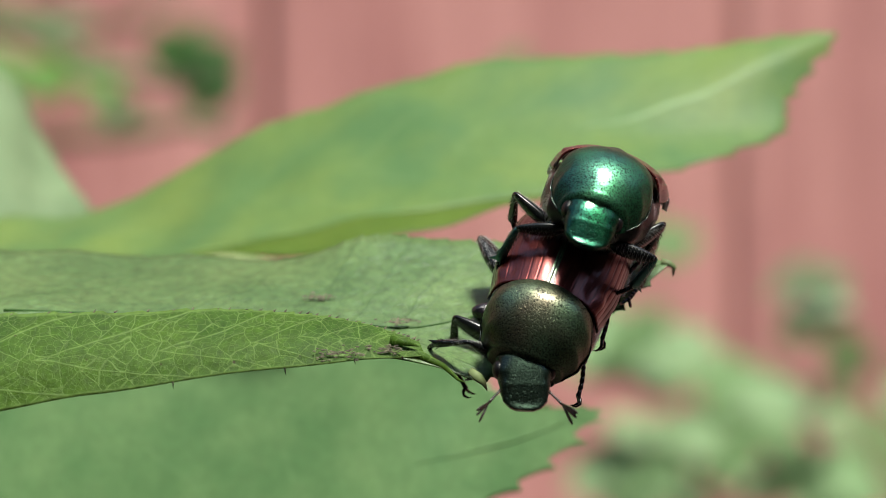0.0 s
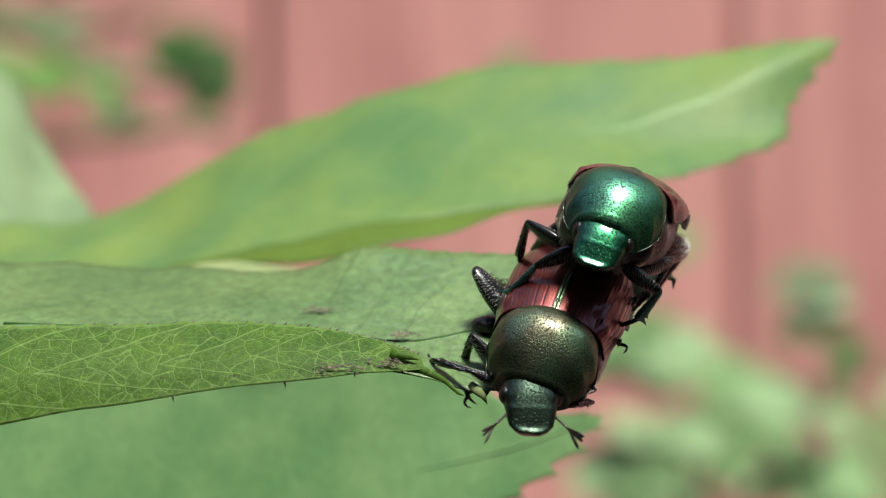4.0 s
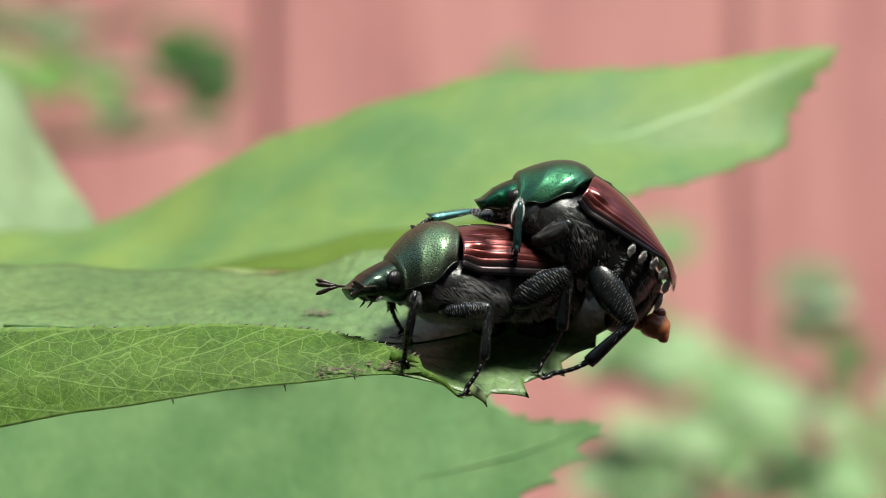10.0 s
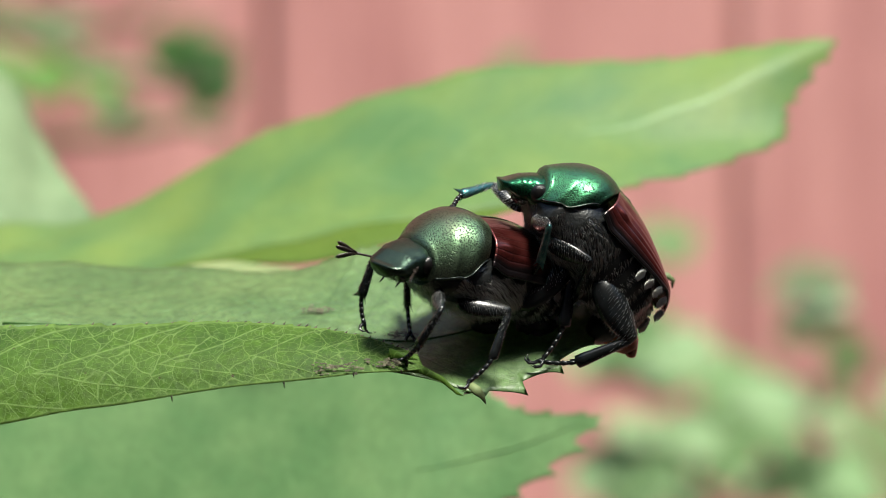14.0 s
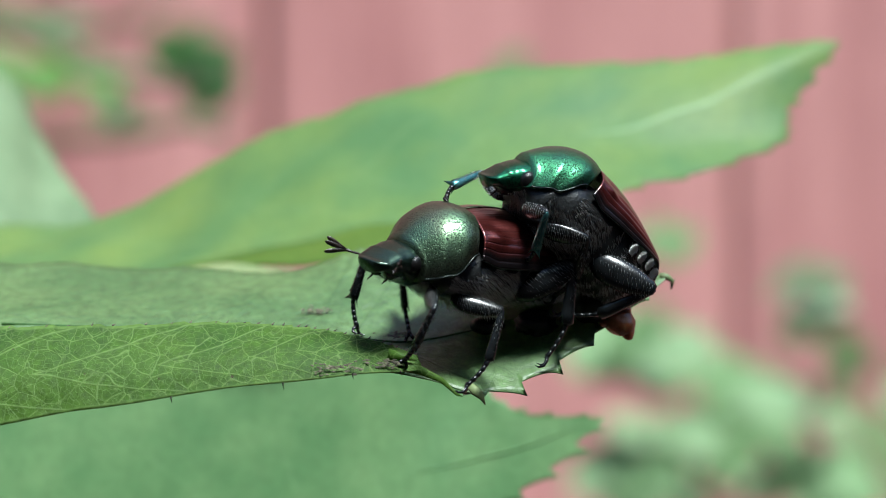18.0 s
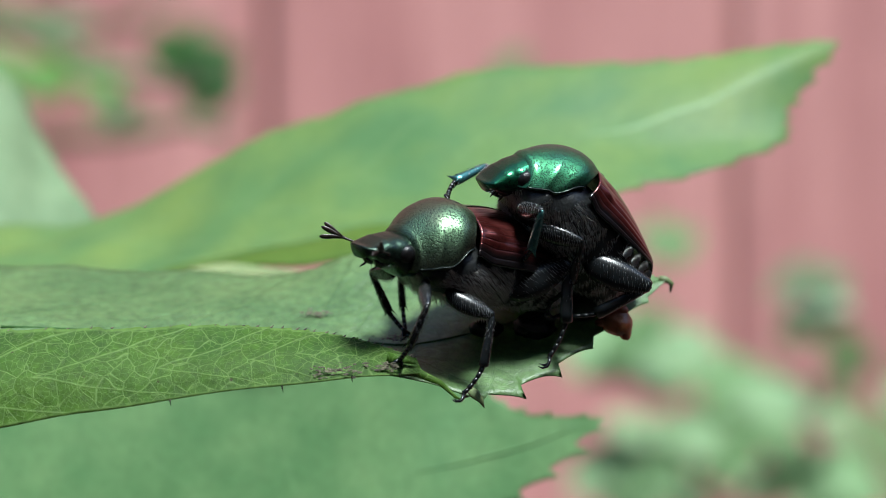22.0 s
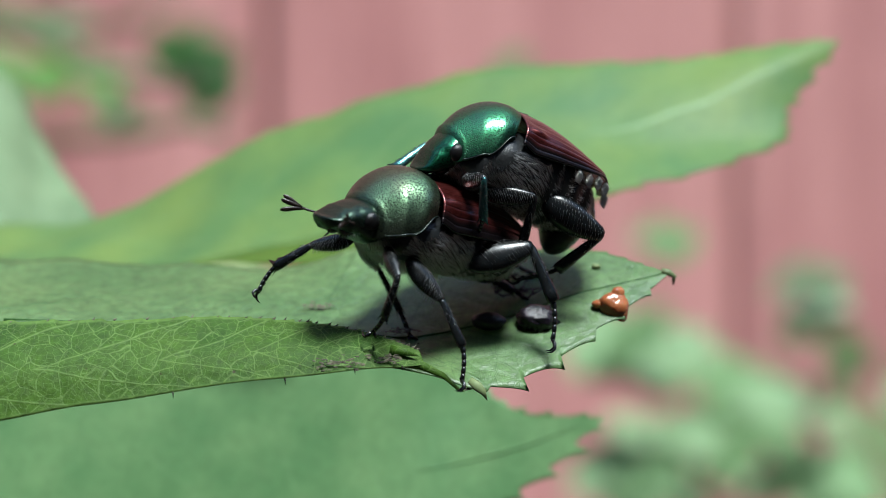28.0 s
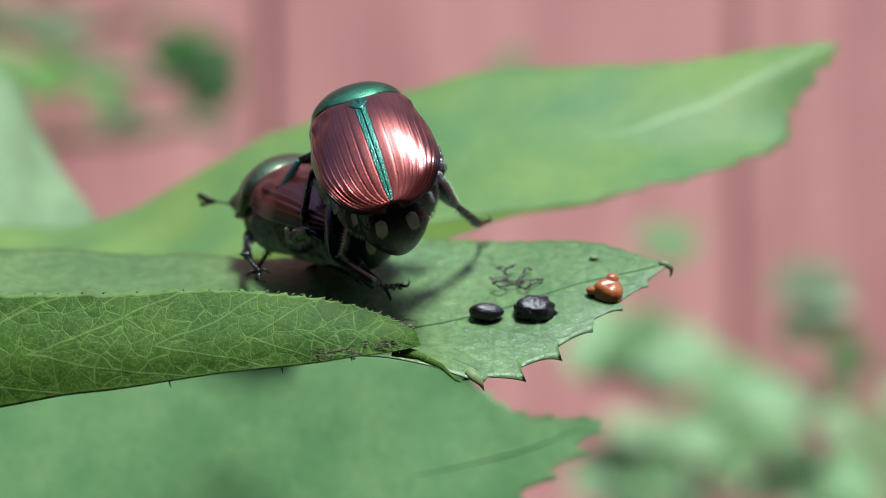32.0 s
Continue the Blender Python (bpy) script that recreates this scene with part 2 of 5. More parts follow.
def spline(points, u):
    """A smooth curve through a few points, u from 0 to 1."""
    n = len(points) - 1
    s = min(max(u, 0.0), 1.0) * n
    i = min(int(s), n - 1)
    f = s - i
    p1, p2 = Vector(points[i]), Vector(points[i + 1])
    p0 = Vector(points[i - 1]) if i else p1 * 2 - p2
    p3 = Vector(points[i + 2]) if i + 2 <= n else p2 * 2 - p1
    return 0.5 * ((2 * p1) + (p2 - p0) * f + (2 * p0 - 5 * p1 + 4 * p2 - p3) * f * f + (3 * p1 - p0 - 3 * p2 + p3) * f ** 3)


def lerp(a, b, f):
    return a + (b - a) * f


def curve_at(stops, s):
    """Piecewise smooth value from (s, value) stops."""
    for (a, va), (b, vb) in zip(stops, stops[1:]):
        if s <= b:
            f = min(max((s - a) / (b - a), 0.0), 1.0)
            return lerp(va, vb, f * f * (3 - 2 * f))
    return stops[-1][1]


def loft(rings, bm=None, cap=True):
    bm = bm or bmesh.new()
    vs = [[bm.verts.new(p) for p in r] for r in rings]
    n = len(rings[0])
    for a, b in zip(vs, vs[1:]):
        for i in range(n):
            bm.faces.new((a[i], a[(i + 1) % n], b[(i + 1) % n], b[i]))
    if cap:
        bm.faces.new(vs[0])
        bm.faces.new(vs[-1][::-1])
    return bm


def tube(points, radii, sides=8, bm=None, flat=1.0):
    """A tapered tube along points; flat squeezes it across."""
    rings = []
    for i, p in enumerate(points):
        p = Vector(p)
        d = (Vector(points[min(i + 1, len(points) - 1)]) - Vector(points[max(i - 1, 0)])).normalized()
        a = d.cross(Vector((0.13, 0.21, 0.97))).normalized()
        b = d.cross(a)
        rings.append([p + (a * math.cos(k / sides * math.tau) * flat + b * math.sin(k / sides * math.tau)) * radii[i] for k in range(sides)])
    return loft(rings, bm)


def spike(bm, p, d, r, sides=3):
    """A fine hair or spine from p along d."""
    p, d = Vector(p), Vector(d)
    a = d.cross(Vector((0.31, 0.17, 0.93))).normalized()
    b = d.normalized().cross(a)
    base = [bm.verts.new(p + (a * math.cos(k / sides * math.tau) + b * math.sin(k / sides * math.tau)) * r) for k in range(sides)]
    tip = bm.verts.new(p + d)
    for k in range(sides):
        bm.faces.new((base[k], base[(k + 1) % sides], tip))


def blob(center, radii, bm=None, seg=12, rough=0.0, turn=0.0):
    bm = bm or bmesh.new()
    m = Matrix.Translation(center) @ Matrix.Rotation(turn, 4, "Z") @ Matrix.Diagonal((*radii, 1))
    made = bmesh.ops.create_uvsphere(bm, u_segments=seg, v_segments=max(6, seg * 2 // 3), radius=1.0, matrix=m)["verts"]
    if rough:
        for v in made:
            d = v.co - Vector(center)
            v.co = Vector(center) + d * (1 + rough * noise.noise(v.co * 2.3))
    return bm


def ripple(p, wave):
    return Vector((0, 0.5, 1)) * wave * noise.noise(p * 0.22)


def on_blade(row, wave, lift=(0, -0.03, 0.02)):
    return [p + ripple(p, wave) + Vector(lift) for p in row]


def sheet(curves, nu, nv, teeth=(), bm=None, wave=0.0):
    """A leaf surface through rows of a few points each. teeth: (first or last row, count, depth, from u, to u)."""
    bm = bm or bmesh.new()
    uvl = bm.loops.layers.uv.new("leaf")
    grid, uvs = [], []
    for i in range(nu + 1):
        u = i / nu
        row = [spline(c, u) for c in curves]
        ahead = [spline(c, min(u + 0.01, 1)) - spline(c, max(u - 0.01, 0)) for c in curves]
        line, ul = [], []
        for j in range(nv + 1):
            v = j / nv
            p = spline(row, v)
            for side, count, depth, ua, ub in teeth:
                w = max(0.0, ((1 - v) if side == 0 else v) - 0.8) / 0.2
                if w and ua <= u <= ub:
                    ph = ((u - ua) / (ub - ua) * count) % 1.0
                    edge = row[0] - row[1] if side == 0 else row[-1] - row[-2]
                    go = ahead[0] if side == 0 else ahead[-1]
                    size = depth * (0.7 + 0.6 * noise.noise(Vector((int((u - ua) * count / (ub - ua)) * 1.7, side, 3.1))))
                    p = p + (edge.normalized() * (ph ** 2.2 - 0.3) + go.normalized() * ph * 0.5) * size * w * w
            p = p + ripple(p, wave)
            line.append(bm.verts.new(p))
            ul.append((u, v))
        grid.append(line)
        uvs.append(ul)
    for i in range(nu):
        for j in range(nv):
            f = bm.faces.new((grid[i][j], grid[i + 1][j], grid[i + 1][j + 1], grid[i][j + 1]))
            for l, (a, b) in zip(f.loops, ((i, j), (i + 1, j), (i + 1, j + 1), (i, j + 1))):
                l[uvl].uv = (uvs[a][b][0], abs(uvs[a][b][1] - 0.5) * 2)
    return bm


def thick(ob, t):
    s = ob.modifiers.new("thickness", "SOLIDIFY")
    s.thickness, s.offset = t * MM, 0
    return ob


# ---- ground and fence ----
GROUND = -750.0
bm = bmesh.new()
bmesh.ops.create_grid(bm, x_segments=40, y_segments=40, size=300000)
tagged(part("ground", bm, SOIL, at=mm(0, 0, GROUND)), "bare brown garden soil", "ground", kind="structure")

fence = tagged(new("fence"), "red-stained upright board fence standing behind the rose bush", "fence", kind="structure")
fence.matrix_basis = mm(0, 516, GROUND)
FENCE_FIRST, BOARD_W = -53.5, 138.0


def board_mesh():
    bm = bmesh.new()
    bmesh.ops.create_cube(bm, size=1.0, matrix=Matrix.Translation((0, 0, 900)) @ Matrix.Diagonal((BOARD_W, 18, 1800, 1)))
    bmesh.ops.bevel(bm, geom=bm.edges[:], offset=2.5, segments=2, affect="EDGES")
    return bm


first = part("board", board_mesh(), BOARD, fence, smooth=False, at=mm(FENCE_FIRST - 70 - 19 * 140, 0, 0))
for k in range(1, 39):
    copy_thing(first, mm(FENCE_FIRST - 70 + (k - 19) * 140 + (1.2 if k % 3 == 2 else 0.0), 1.5 * ((k * 7) % 3 - 1), 0))
for k in range(39):
    copy_thing(first, mm(FENCE_FIRST + (k - 19) * 140, 44, 0))
for z in (300, 1500):
    bm = bmesh.new()
    bmesh.ops.create_cube(bm, size=1.0, matrix=Matrix.Translation((0, 22, z)) @ Matrix.Diagonal((5400, 26, 90, 1)))
    bmesh.ops.bevel(bm, geom=bm.edges[:], offset=3, segments=2, affect="EDGES")
    part("rail", bm, BOARD, fence, smooth=False)

# unseen plain grey walls added round the other sides to darken reflections, the one behind the camera near and low
for name, x, y, w, d, h in (("wall_south", 0, -1060, 5600, 60, 2150), ("wall_west", -2800, -270, 60, 1560, 2400), ("wall_east", 2800, -270, 60, 1560, 2400)):
    bm = bmesh.new()
    bmesh.ops.create_cube(bm, size=1.0, matrix=Matrix.Translation((0, 0, h / 2)) @ Matrix.Diagonal((w, d, h, 1)))
    bmesh.ops.bevel(bm, geom=bm.edges[:], offset=6, segments=2, affect="EDGES")
    tagged(part(name, bm, UNSEEN_WALL, at=mm(x, y, GROUND), smooth=False), "plain grey wall added out of view to darken reflections", "wall", kind="structure")

# ---- rose bush: cane, leaf stalks and leaves ----
BUSH = Vector((-70.0, 12.0, GROUND))
bush = tagged(new("rose_bush"), "green rose bush with toothed leaves, one leaf chewed", "rose bush")
bush.matrix_basis = mm(*BUSH)


def local(points):
    return [Vector(p) - BUSH for p in points]


part("cane", tube(local([(-70, 12, GROUND), (-66, 10, -400), (-64, 12, -60), (-62, 16, 60), (-50, 30, 160)]), [5, 4.5, 3.5, 3, 1.5], 10), STEM, bush)
part("leaf_stalk", tube(local([(-64, 12, -40), (-52, 9, -14), (-42, 5, -6), (-34, 3, -4)]), [1.0, 0.8, 0.7, 0.5]), STEM, bush)
part("leaf_stalk", tube(local([(-62.5, 15, 20), (-52, 18, 6), (-40, 20, -2), (-32, 19, -1)]), [1.0, 0.8, 0.7, 0.5]), STEM, bush)
part("leaf_stalk", tube(local([(-65, 11, -80), (-56, 12, -40), (-46, 15, -22), (-32.2, 16.6, -13.8)]), [1.0, 0.8, 0.7, 0.5]), STEM, bush)
part("leaf_stalk", tube(local([(-62, 17, 40), (-54, 24, 14), (-46, 26, 4), (-38, 25, 0)]), [1.0, 0.8, 0.7, 0.5]), STEM, bush)

# the chewed leaf that carries the beetles
LEAF_BASE = Vector((-34.0, 3.0, -4.0))
CURL_HINGE = Vector((-9.24, -3.3, -6.04))
far_edge = [(-35.88, 6.00, -2.11), (-25.73, 9.00, -0.58), (-13.33, 9.00, -0.85), (-7.23, 8.50, -0.90), (-3.93, 8.00, 0.03), (-1.19, 7.50, 0.14), (3.13, 7.00, -0.13), (7.86, 5.50, -0.35), (10.43, 4.00, -1.12)]
mid_line = [(-35.12, 4.00, -3.89), (-23.88, 2.00, -3.43), (-12.37, 2.00, -3.55), (-6.75, 2.00, -3.68), (-3.67, 1.80, -3.85), (-1.12, 1.50, -4.04), (2.98, 2.50, -3.06), (7.69, 3.50, -1.79), (10.45, 4.00, -1.12)]
near_edge = [(-34.36, 2.00, -5.09), (-23.61, 1.00, -6.55), (-12.10, 0.00, -5.98), (-6.56, -0.50, -5.49), (-3.56, -1.00, -5.29), (-0.59, -1.50, -5.58), (2.85, -1.50, -6.29), (6.98, 1.00, -4.02), (10.48, 4.00, -1.15)]


def from_leaf(points):
    return [Vector(p) - LEAF_BASE for p in points]


leaf = part("leaf", sheet([from_leaf(c) for c in (far_edge, mid_line, near_edge)], 220, 24, ((0, 26, 0.25, 0.1, 0.97), (1, 5, 1.9, 0.72, 0.96)), wave=0.35), LEAF_TOP, bush, "green toothed leaf with its near margin curled up", at=mm(*(LEAF_BASE - BUSH)))
thick(leaf, 0.06)
roll_top = [(-33.79, 0.50, -4.00), (-23.24, -0.40, -3.51), (-15.72, -0.70, -3.25), (-9.52, -0.70, -3.13), (-6.04, -0.90, -3.29), (-3.55, -1.20, -3.72), (-1.82, -1.60, -4.20), (-1.03, -1.90, -4.48)]
roll_mid = [(-33.03, -1.50, -4.89), (-22.72, -2.40, -5.69), (-15.40, -2.50, -5.08), (-9.33, -2.50, -4.66), (-5.93, -2.40, -4.40), (-3.51, -2.30, -4.48), (-1.80, -2.20, -4.66), (-0.95, -2.00, -4.67)]
roll_low = [(-32.84, -2.00, -5.93), (-22.50, -3.20, -7.73), (-15.26, -3.30, -6.73), (-9.24, -3.30, -5.89), (-5.88, -3.20, -5.52), (-3.48, -2.95, -5.20), (-1.80, -2.60, -5.14), (-0.78, -2.20, -5.09)]
curl = part("curled_margin", sheet([from_leaf(c) for c in (roll_top, roll_mid, roll_low)], 160, 26, ((0, 22, 0.22, 0.1, 0.99),), wave=0.12), LEAF_UNDER, leaf, "curled-up leaf underside with a pale vein net")
thick(curl, 0.06)
teeth = bmesh.new()
rnd = random.Random(12)
for k in range(34):
    u = 0.2 + 0.8 * (k + rnd.uniform(-0.25, 0.25)) / 34
    spike(teeth, spline(from_leaf(roll_top), u) + Vector((0, 0, -0.02)), (0.10 + rnd.uniform(0, 0.1), -0.04, 0.12 + rnd.uniform(-0.04, 0.08)), 0.055, 5)
    if k % 7 == 0:
        spike(teeth, spline(from_leaf(roll_low), u) + Vector((0, 0, 0.04)), (0.05, -0.05, -0.2 - rnd.uniform(0, 0.12)), 0.05, 5)
margin_teeth = tagged(part("margin_teeth", teeth, SCAR, leaf, "tiny dark brown margin teeth"), kind="stuff")
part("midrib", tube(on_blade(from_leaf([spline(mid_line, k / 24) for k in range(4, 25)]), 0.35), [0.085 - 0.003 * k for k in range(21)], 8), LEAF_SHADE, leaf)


def scar(center, size, seed, lean=0.2):
    """A patch of dried leaf: thin ragged crusts lying on the blade; lean: 0 on an upright face, 1 on a level one."""
    rnd = random.Random(seed)
    bm = bmesh.new()
    across, out = Vector((0, lean, 1 - 0.6 * lean)).normalized(), Vector((0, -(1 - 0.6 * lean), lean)).normalized()
    for k in range(int(45 * size)):
        c = Vector(center) - LEAF_BASE + Vector((rnd.gauss(0, 0.45) * size, 0, 0)) + across * rnd.gauss(0, 0.11) * size + out * rnd.uniform(0.0, 0.006)
        a, w = rnd.uniform(0.05, 0.17), rnd.uniform(0.02, 0.06)
        star = [(math.cos(q / 10 * math.tau) * a * rnd.uniform(0.3, 1.4), math.sin(q / 10 * math.tau) * w * rnd.uniform(0.3, 1.5)) for q in range(10)]
        loft([[c + Vector((x, 0, 0)) + across * z for x, z in star], [c + Vector((x, 0, 0)) * 0.9 + across * z * 0.9 + out * 0.004 for x, z in star]], bm)
    return part("dried_spot", bm, SCAR, leaf, "dry brown chewed spot")


spot_a = scar((-4.56, -3.05, -4.95), 1.2, 5)
spot_b = scar((-2.28, -2.72, -4.82), 0.9, 6)
scar((-5.83, 3.60, -2.71), 1.0, 7, 0.6)
scar((-1.83, 1.40, -3.73), 0.9, 8, 0.6)
scar((-4.96, 7.00, -1.19), 0.7, 9, 0.6)


def lace(center, size, seed):
    """Chewed lace: dry brown veins left standing in a ragged net round small holes."""
    rnd = random.Random(seed)
    bm = bmesh.new()
    along = Vector((0, 0.82, 0.57))
    knots = []
    while len(knots) < 24:
        a, d = rnd.random() * math.tau, math.sqrt(rnd.random())
        p = (math.cos(a) * d * size * 1.25, math.sin(a) * d * size)
        if all((p[0] - q[0]) ** 2 + (p[1] - q[1]) ** 2 > 0.05 for q in knots):
            knots.append(p)
    for k, p in enumerate(knots):
        near = sorted(knots, key=lambda q: (p[0] - q[0]) ** 2 + (p[1] - q[1]) ** 2)[1:3]
        for q in near:
            ends = [Vector(center) - LEAF_BASE + Vector((x, 0, 0)) + along * z + Vector((0, -0.03, 0.05)) for x, z in (p, q)]
            mid = (ends[0] + ends[1]) / 2 + Vector((rnd.uniform(-0.06, 0.06), 0, rnd.uniform(0.0, 0.1)))
            tube([ends[0], mid, ends[1]], [rnd.uniform(0.03, 0.07), rnd.uniform(0.015, 0.05), rnd.uniform(0.03, 0.07)], 6, bm, flat=0.6)
    part("chewed_lace", bm, CRUST, leaf, "dry dark brown veins round chewed holes")


lace((3.45, 3.75, -1.87), 1.05, 10)
scar((3.68, 3.90, -2.01), 0.6, 11, 0.6)
scar((1.25, -1.60, -6.11), 0.5, 12, 0.3)

part("leaf_tip", tube(from_leaf([(-2.05, -2.20, -4.85), (-0.95, -2.20, -5.09), (0.02, -2.10, -5.54), (0.68, -2.00, -6.16), (0.93, -2.00, -6.26)]), [0.3, 0.2, 0.12, 0.07, 0.015], 8, flat=0.5), LEAF_UNDER, leaf, "thin curled leaf tip")
part("leaf_tip", tube(from_leaf([(-2.29, -2.40, -4.40), (-1.51, -2.40, -4.55), (-1.02, -2.30, -4.70)]), [0.25, 0.13, 0.01], 8, flat=0.5), LEAF_UNDER, leaf, "thin curled leaf tip")

part("dry_tooth", tube(from_leaf([(1.17, -1.90, -5.75), (1.51, -2.10, -6.03), (1.76, -2.00, -6.28), (1.91, -1.90, -6.63)]), [0.16, 0.22, 0.15, 0.02], 8, flat=0.45), DRY, leaf, "dried curled tooth of the leaf edge")
part("tip_hook", tube(from_leaf([(10.09, 4.00, -1.12), (10.45, 4.00, -1.18), (10.69, 4.00, -1.36), (10.64, 4.00, -1.75)]), [0.16, 0.16, 0.12, 0.03], 8), STEM, leaf, "brown hooked leaf tip")
part("crumb", blob(Vector((7.15, 4.60, -0.87)) - LEAF_BASE, (0.2, 0.12, 0.09), seg=10, rough=0.8), DRY, leaf, "pale crumb")

# the large leaf behind
back_up = [(-37.71, 34.60, 0.73), (-21.78, 33.05, 1.68), (-12.00, 31.50, 6.07), (-4.48, 29.95, 8.80), (3.19, 29.18, 10.41), (11.10, 28.40, 10.87), (17.70, 28.40, 11.53), (22.99, 28.40, 12.32)]
back_mid = [(-36.28, 29.95, -0.30), (-20.94, 28.40, 0.03), (-11.46, 26.07, 2.46), (-4.28, 24.53, 4.12), (3.04, 23.75, 5.49), (10.73, 24.53, 6.80), (17.35, 26.07, 9.36), (23.02, 28.40, 12.25)]
back_low = [(-33.91, 22.20, -1.85), (-19.83, 22.20, -1.85), (-11.84, 20.65, -0.65), (-4.07, 19.10, 1.09), (2.92, 19.10, 1.85), (10.29, 19.88, 3.15), (18.60, 23.60, 5.40), (19.95, 26.00, 8.00), (23.06, 28.40, 12.19)]
back_in = [(-33.72, 21.58, -1.90), (-19.69, 21.43, -1.89), (-11.61, 18.48, -1.18), (-3.97, 16.31, -0.27), (2.87, 17.24, 1.37), (10.26, 19.57, 3.08)]
BACK_BASE = Vector(back_mid[0])
back = part("leaf", sheet([[Vector(p) - BACK_BASE for p in c] for c in (back_up, back_mid, back_low)], 160, 20, ((0, 15, 0.35, 0.15, 0.97), (1, 11, 0.9, 0.55, 0.97)), wave=0.5), LEAF_FAR, bush, "broad green toothed leaf", at=mm(*(BACK_BASE - BUSH)))
thick(back, 0.05)
rim = part("folded_margin", sheet([[Vector(p) - BACK_BASE for p in c] for c in (back_low[:6], back_in)], 80, 6, wave=0.5), LEAF_RIM, back, "yellow-green folded leaf margin with shade in its colour")
thick(rim, 0.05)
dry = [[Vector(p) - BACK_BASE for p in c] for c in ([(-13.60, 17.55, -1.11), (-11.47, 17.24, -0.96), (-9.35, 16.93, -1.10), (-7.10, 16.62, -1.13)], [(-13.40, 16.00, -1.21), (-11.30, 15.69, -1.62), (-9.22, 15.38, -1.50), (-7.04, 15.69, -1.24)])]
thick(part("dry_margin", sheet(dry, 40, 6, wave=0.3), DRY, back, "pale dried strip of the leaf margin"), 0.12)
vein_rows = []
for dv in (-0.015, 0.0, 0.015):
    row = []
    for k in range(25):
        u = 0.66 + 0.32 * k / 24
        wide = math.sin(math.pi * min(1.0, 0.04 + k / 26)) ** 0.6
        row.append(spline([spline(c, u) for c in (back_up, back_mid, back_low)], 0.5 + dv * wide) - BACK_BASE)
    vein_rows.append(on_blade(row, 0.5, (0, -0.035, 0.025)))
thick(part("midrib", sheet(vein_rows, 60, 4), VEIN, back, "pale flat midrib"), 0.01)

# the leaf below
low_up = [(-32.77, 18.50, -8.29), (-17.65, 18.50, -5.71), (-8.59, 18.50, -4.62), (-2.54, 18.50, -4.74), (0.48, 18.00, -6.14), (2.58, 17.60, -7.89), (4.51, 17.20, -8.78), (8.37, 17.00, -8.98)]
low_edge = [(-32.56, 17.80, -10.33), (-17.54, 17.80, -8.14), (-8.53, 17.80, -6.94), (-2.53, 17.80, -6.52), (0.48, 17.80, -7.60), (2.57, 17.40, -8.31), (4.51, 17.20, -8.99), (8.37, 17.00, -8.99)]
low_mid = [(-32.18, 16.60, -13.77), (-17.34, 16.60, -13.34), (-9.91, 16.60, -12.80), (-4.87, 16.60, -12.33), (-0.72, 16.60, -11.67), (2.55, 16.80, -10.92), (5.40, 16.90, -10.09), (8.41, 17.00, -9.00)]
low_low = [(-31.88, 15.60, -17.91), (-17.18, 15.60, -17.76), (-9.82, 15.60, -17.33), (-4.82, 15.60, -16.44), (-0.70, 15.60, -15.27), (3.14, 16.20, -13.43), (6.41, 16.60, -11.25), (8.43, 17.00, -9.04)]
LOW_BASE = Vector(low_mid[0])
lower_leaf = part("leaf", sheet([[Vector(p) - LOW_BASE for p in c] for c in (low_up, low_edge, low_mid, low_low)], 140, 30, ((0, 10, 0.7, 0.3, 0.97), (1, 9, 1.1, 0.3, 0.97)), wave=0.12), LEAF_LOW, bush, "broad green toothed leaf", at=mm(*(LOW_BASE - BUSH)))
thick(lower_leaf, 0.05)
part("midrib", tube(on_blade([spline(low_mid, k / 24) - LOW_BASE for k in range(13, 24)], 0.12), [0.02 + 0.05 * math.sin(math.pi * k / 10) for k in range(11)], 8), LEAF_LOW, lower_leaf)

# the leaf at the stem, higher up
side_up = [(-52.23, 65.00, 10.46), (-44.86, 65.00, 15.23), (-37.98, 63.50, 15.08), (-32.26, 59.00, 12.55), (-28.15, 53.00, 7.64), (-22.65, 41.00, 1.87)]
side_mid = [(-47.12, 50.00, 5.52), (-39.16, 45.50, 6.85), (-33.10, 44.00, 6.40), (-29.02, 42.50, 4.48), (-26.06, 42.50, 2.63), (-22.54, 41.00, 1.65)]
side_low = [(-42.02, 35.00, 0.73), (-35.21, 32.00, -0.99), (-30.10, 32.00, -2.01), (-27.03, 33.50, -2.03), (-24.51, 36.50, -0.67), (-22.47, 41.00, 1.50)]
SIDE_BASE = Vector(side_mid[0])
side_leaf = part("leaf", sheet([[Vector(p) - SIDE_BASE for p in c] for c in (side_up, side_mid, side_low)], 100, 16, ((0, 12, 1.0, 0.3, 0.97),), wave=0.5), LEAF_PALE, bush, "pale green toothed leaf", at=mm(*(SIDE_BASE - BUSH)))
thick(side_leaf, 0.05)

# ---- shrub behind, by the fence ----
SHRUB = Vector((20.0, 260.0, GROUND))
shrub = tagged(new("garden_shrub"), "leafy green shrub with pale buds in front of the fence", "shrub")
shrub.matrix_basis = mm(*SHRUB)


def off(points):
    return [Vector(p) - SHRUB for p in points]


part("stem", tube(off([(20, 260, GROUND), (30, 250, -400), (60, 230, -120), (70, 215, -40), (88.49, 385.00, -17.94)]), [6, 5, 3.5, 2, 1.2], 8), STEM, shrub)
part("stem", tube(off([(20, 260, GROUND), (-60, 280, -300), (-125, 270, -60), (-130, 275, 30), (-92.91, 275.00, 47.38), (-63.25, 270.00, 32.54), (-39.81, 260.00, 28.18)]), [6, 5, 4, 3, 1.2, 1.0, 0.6], 8), STEM, shrub)


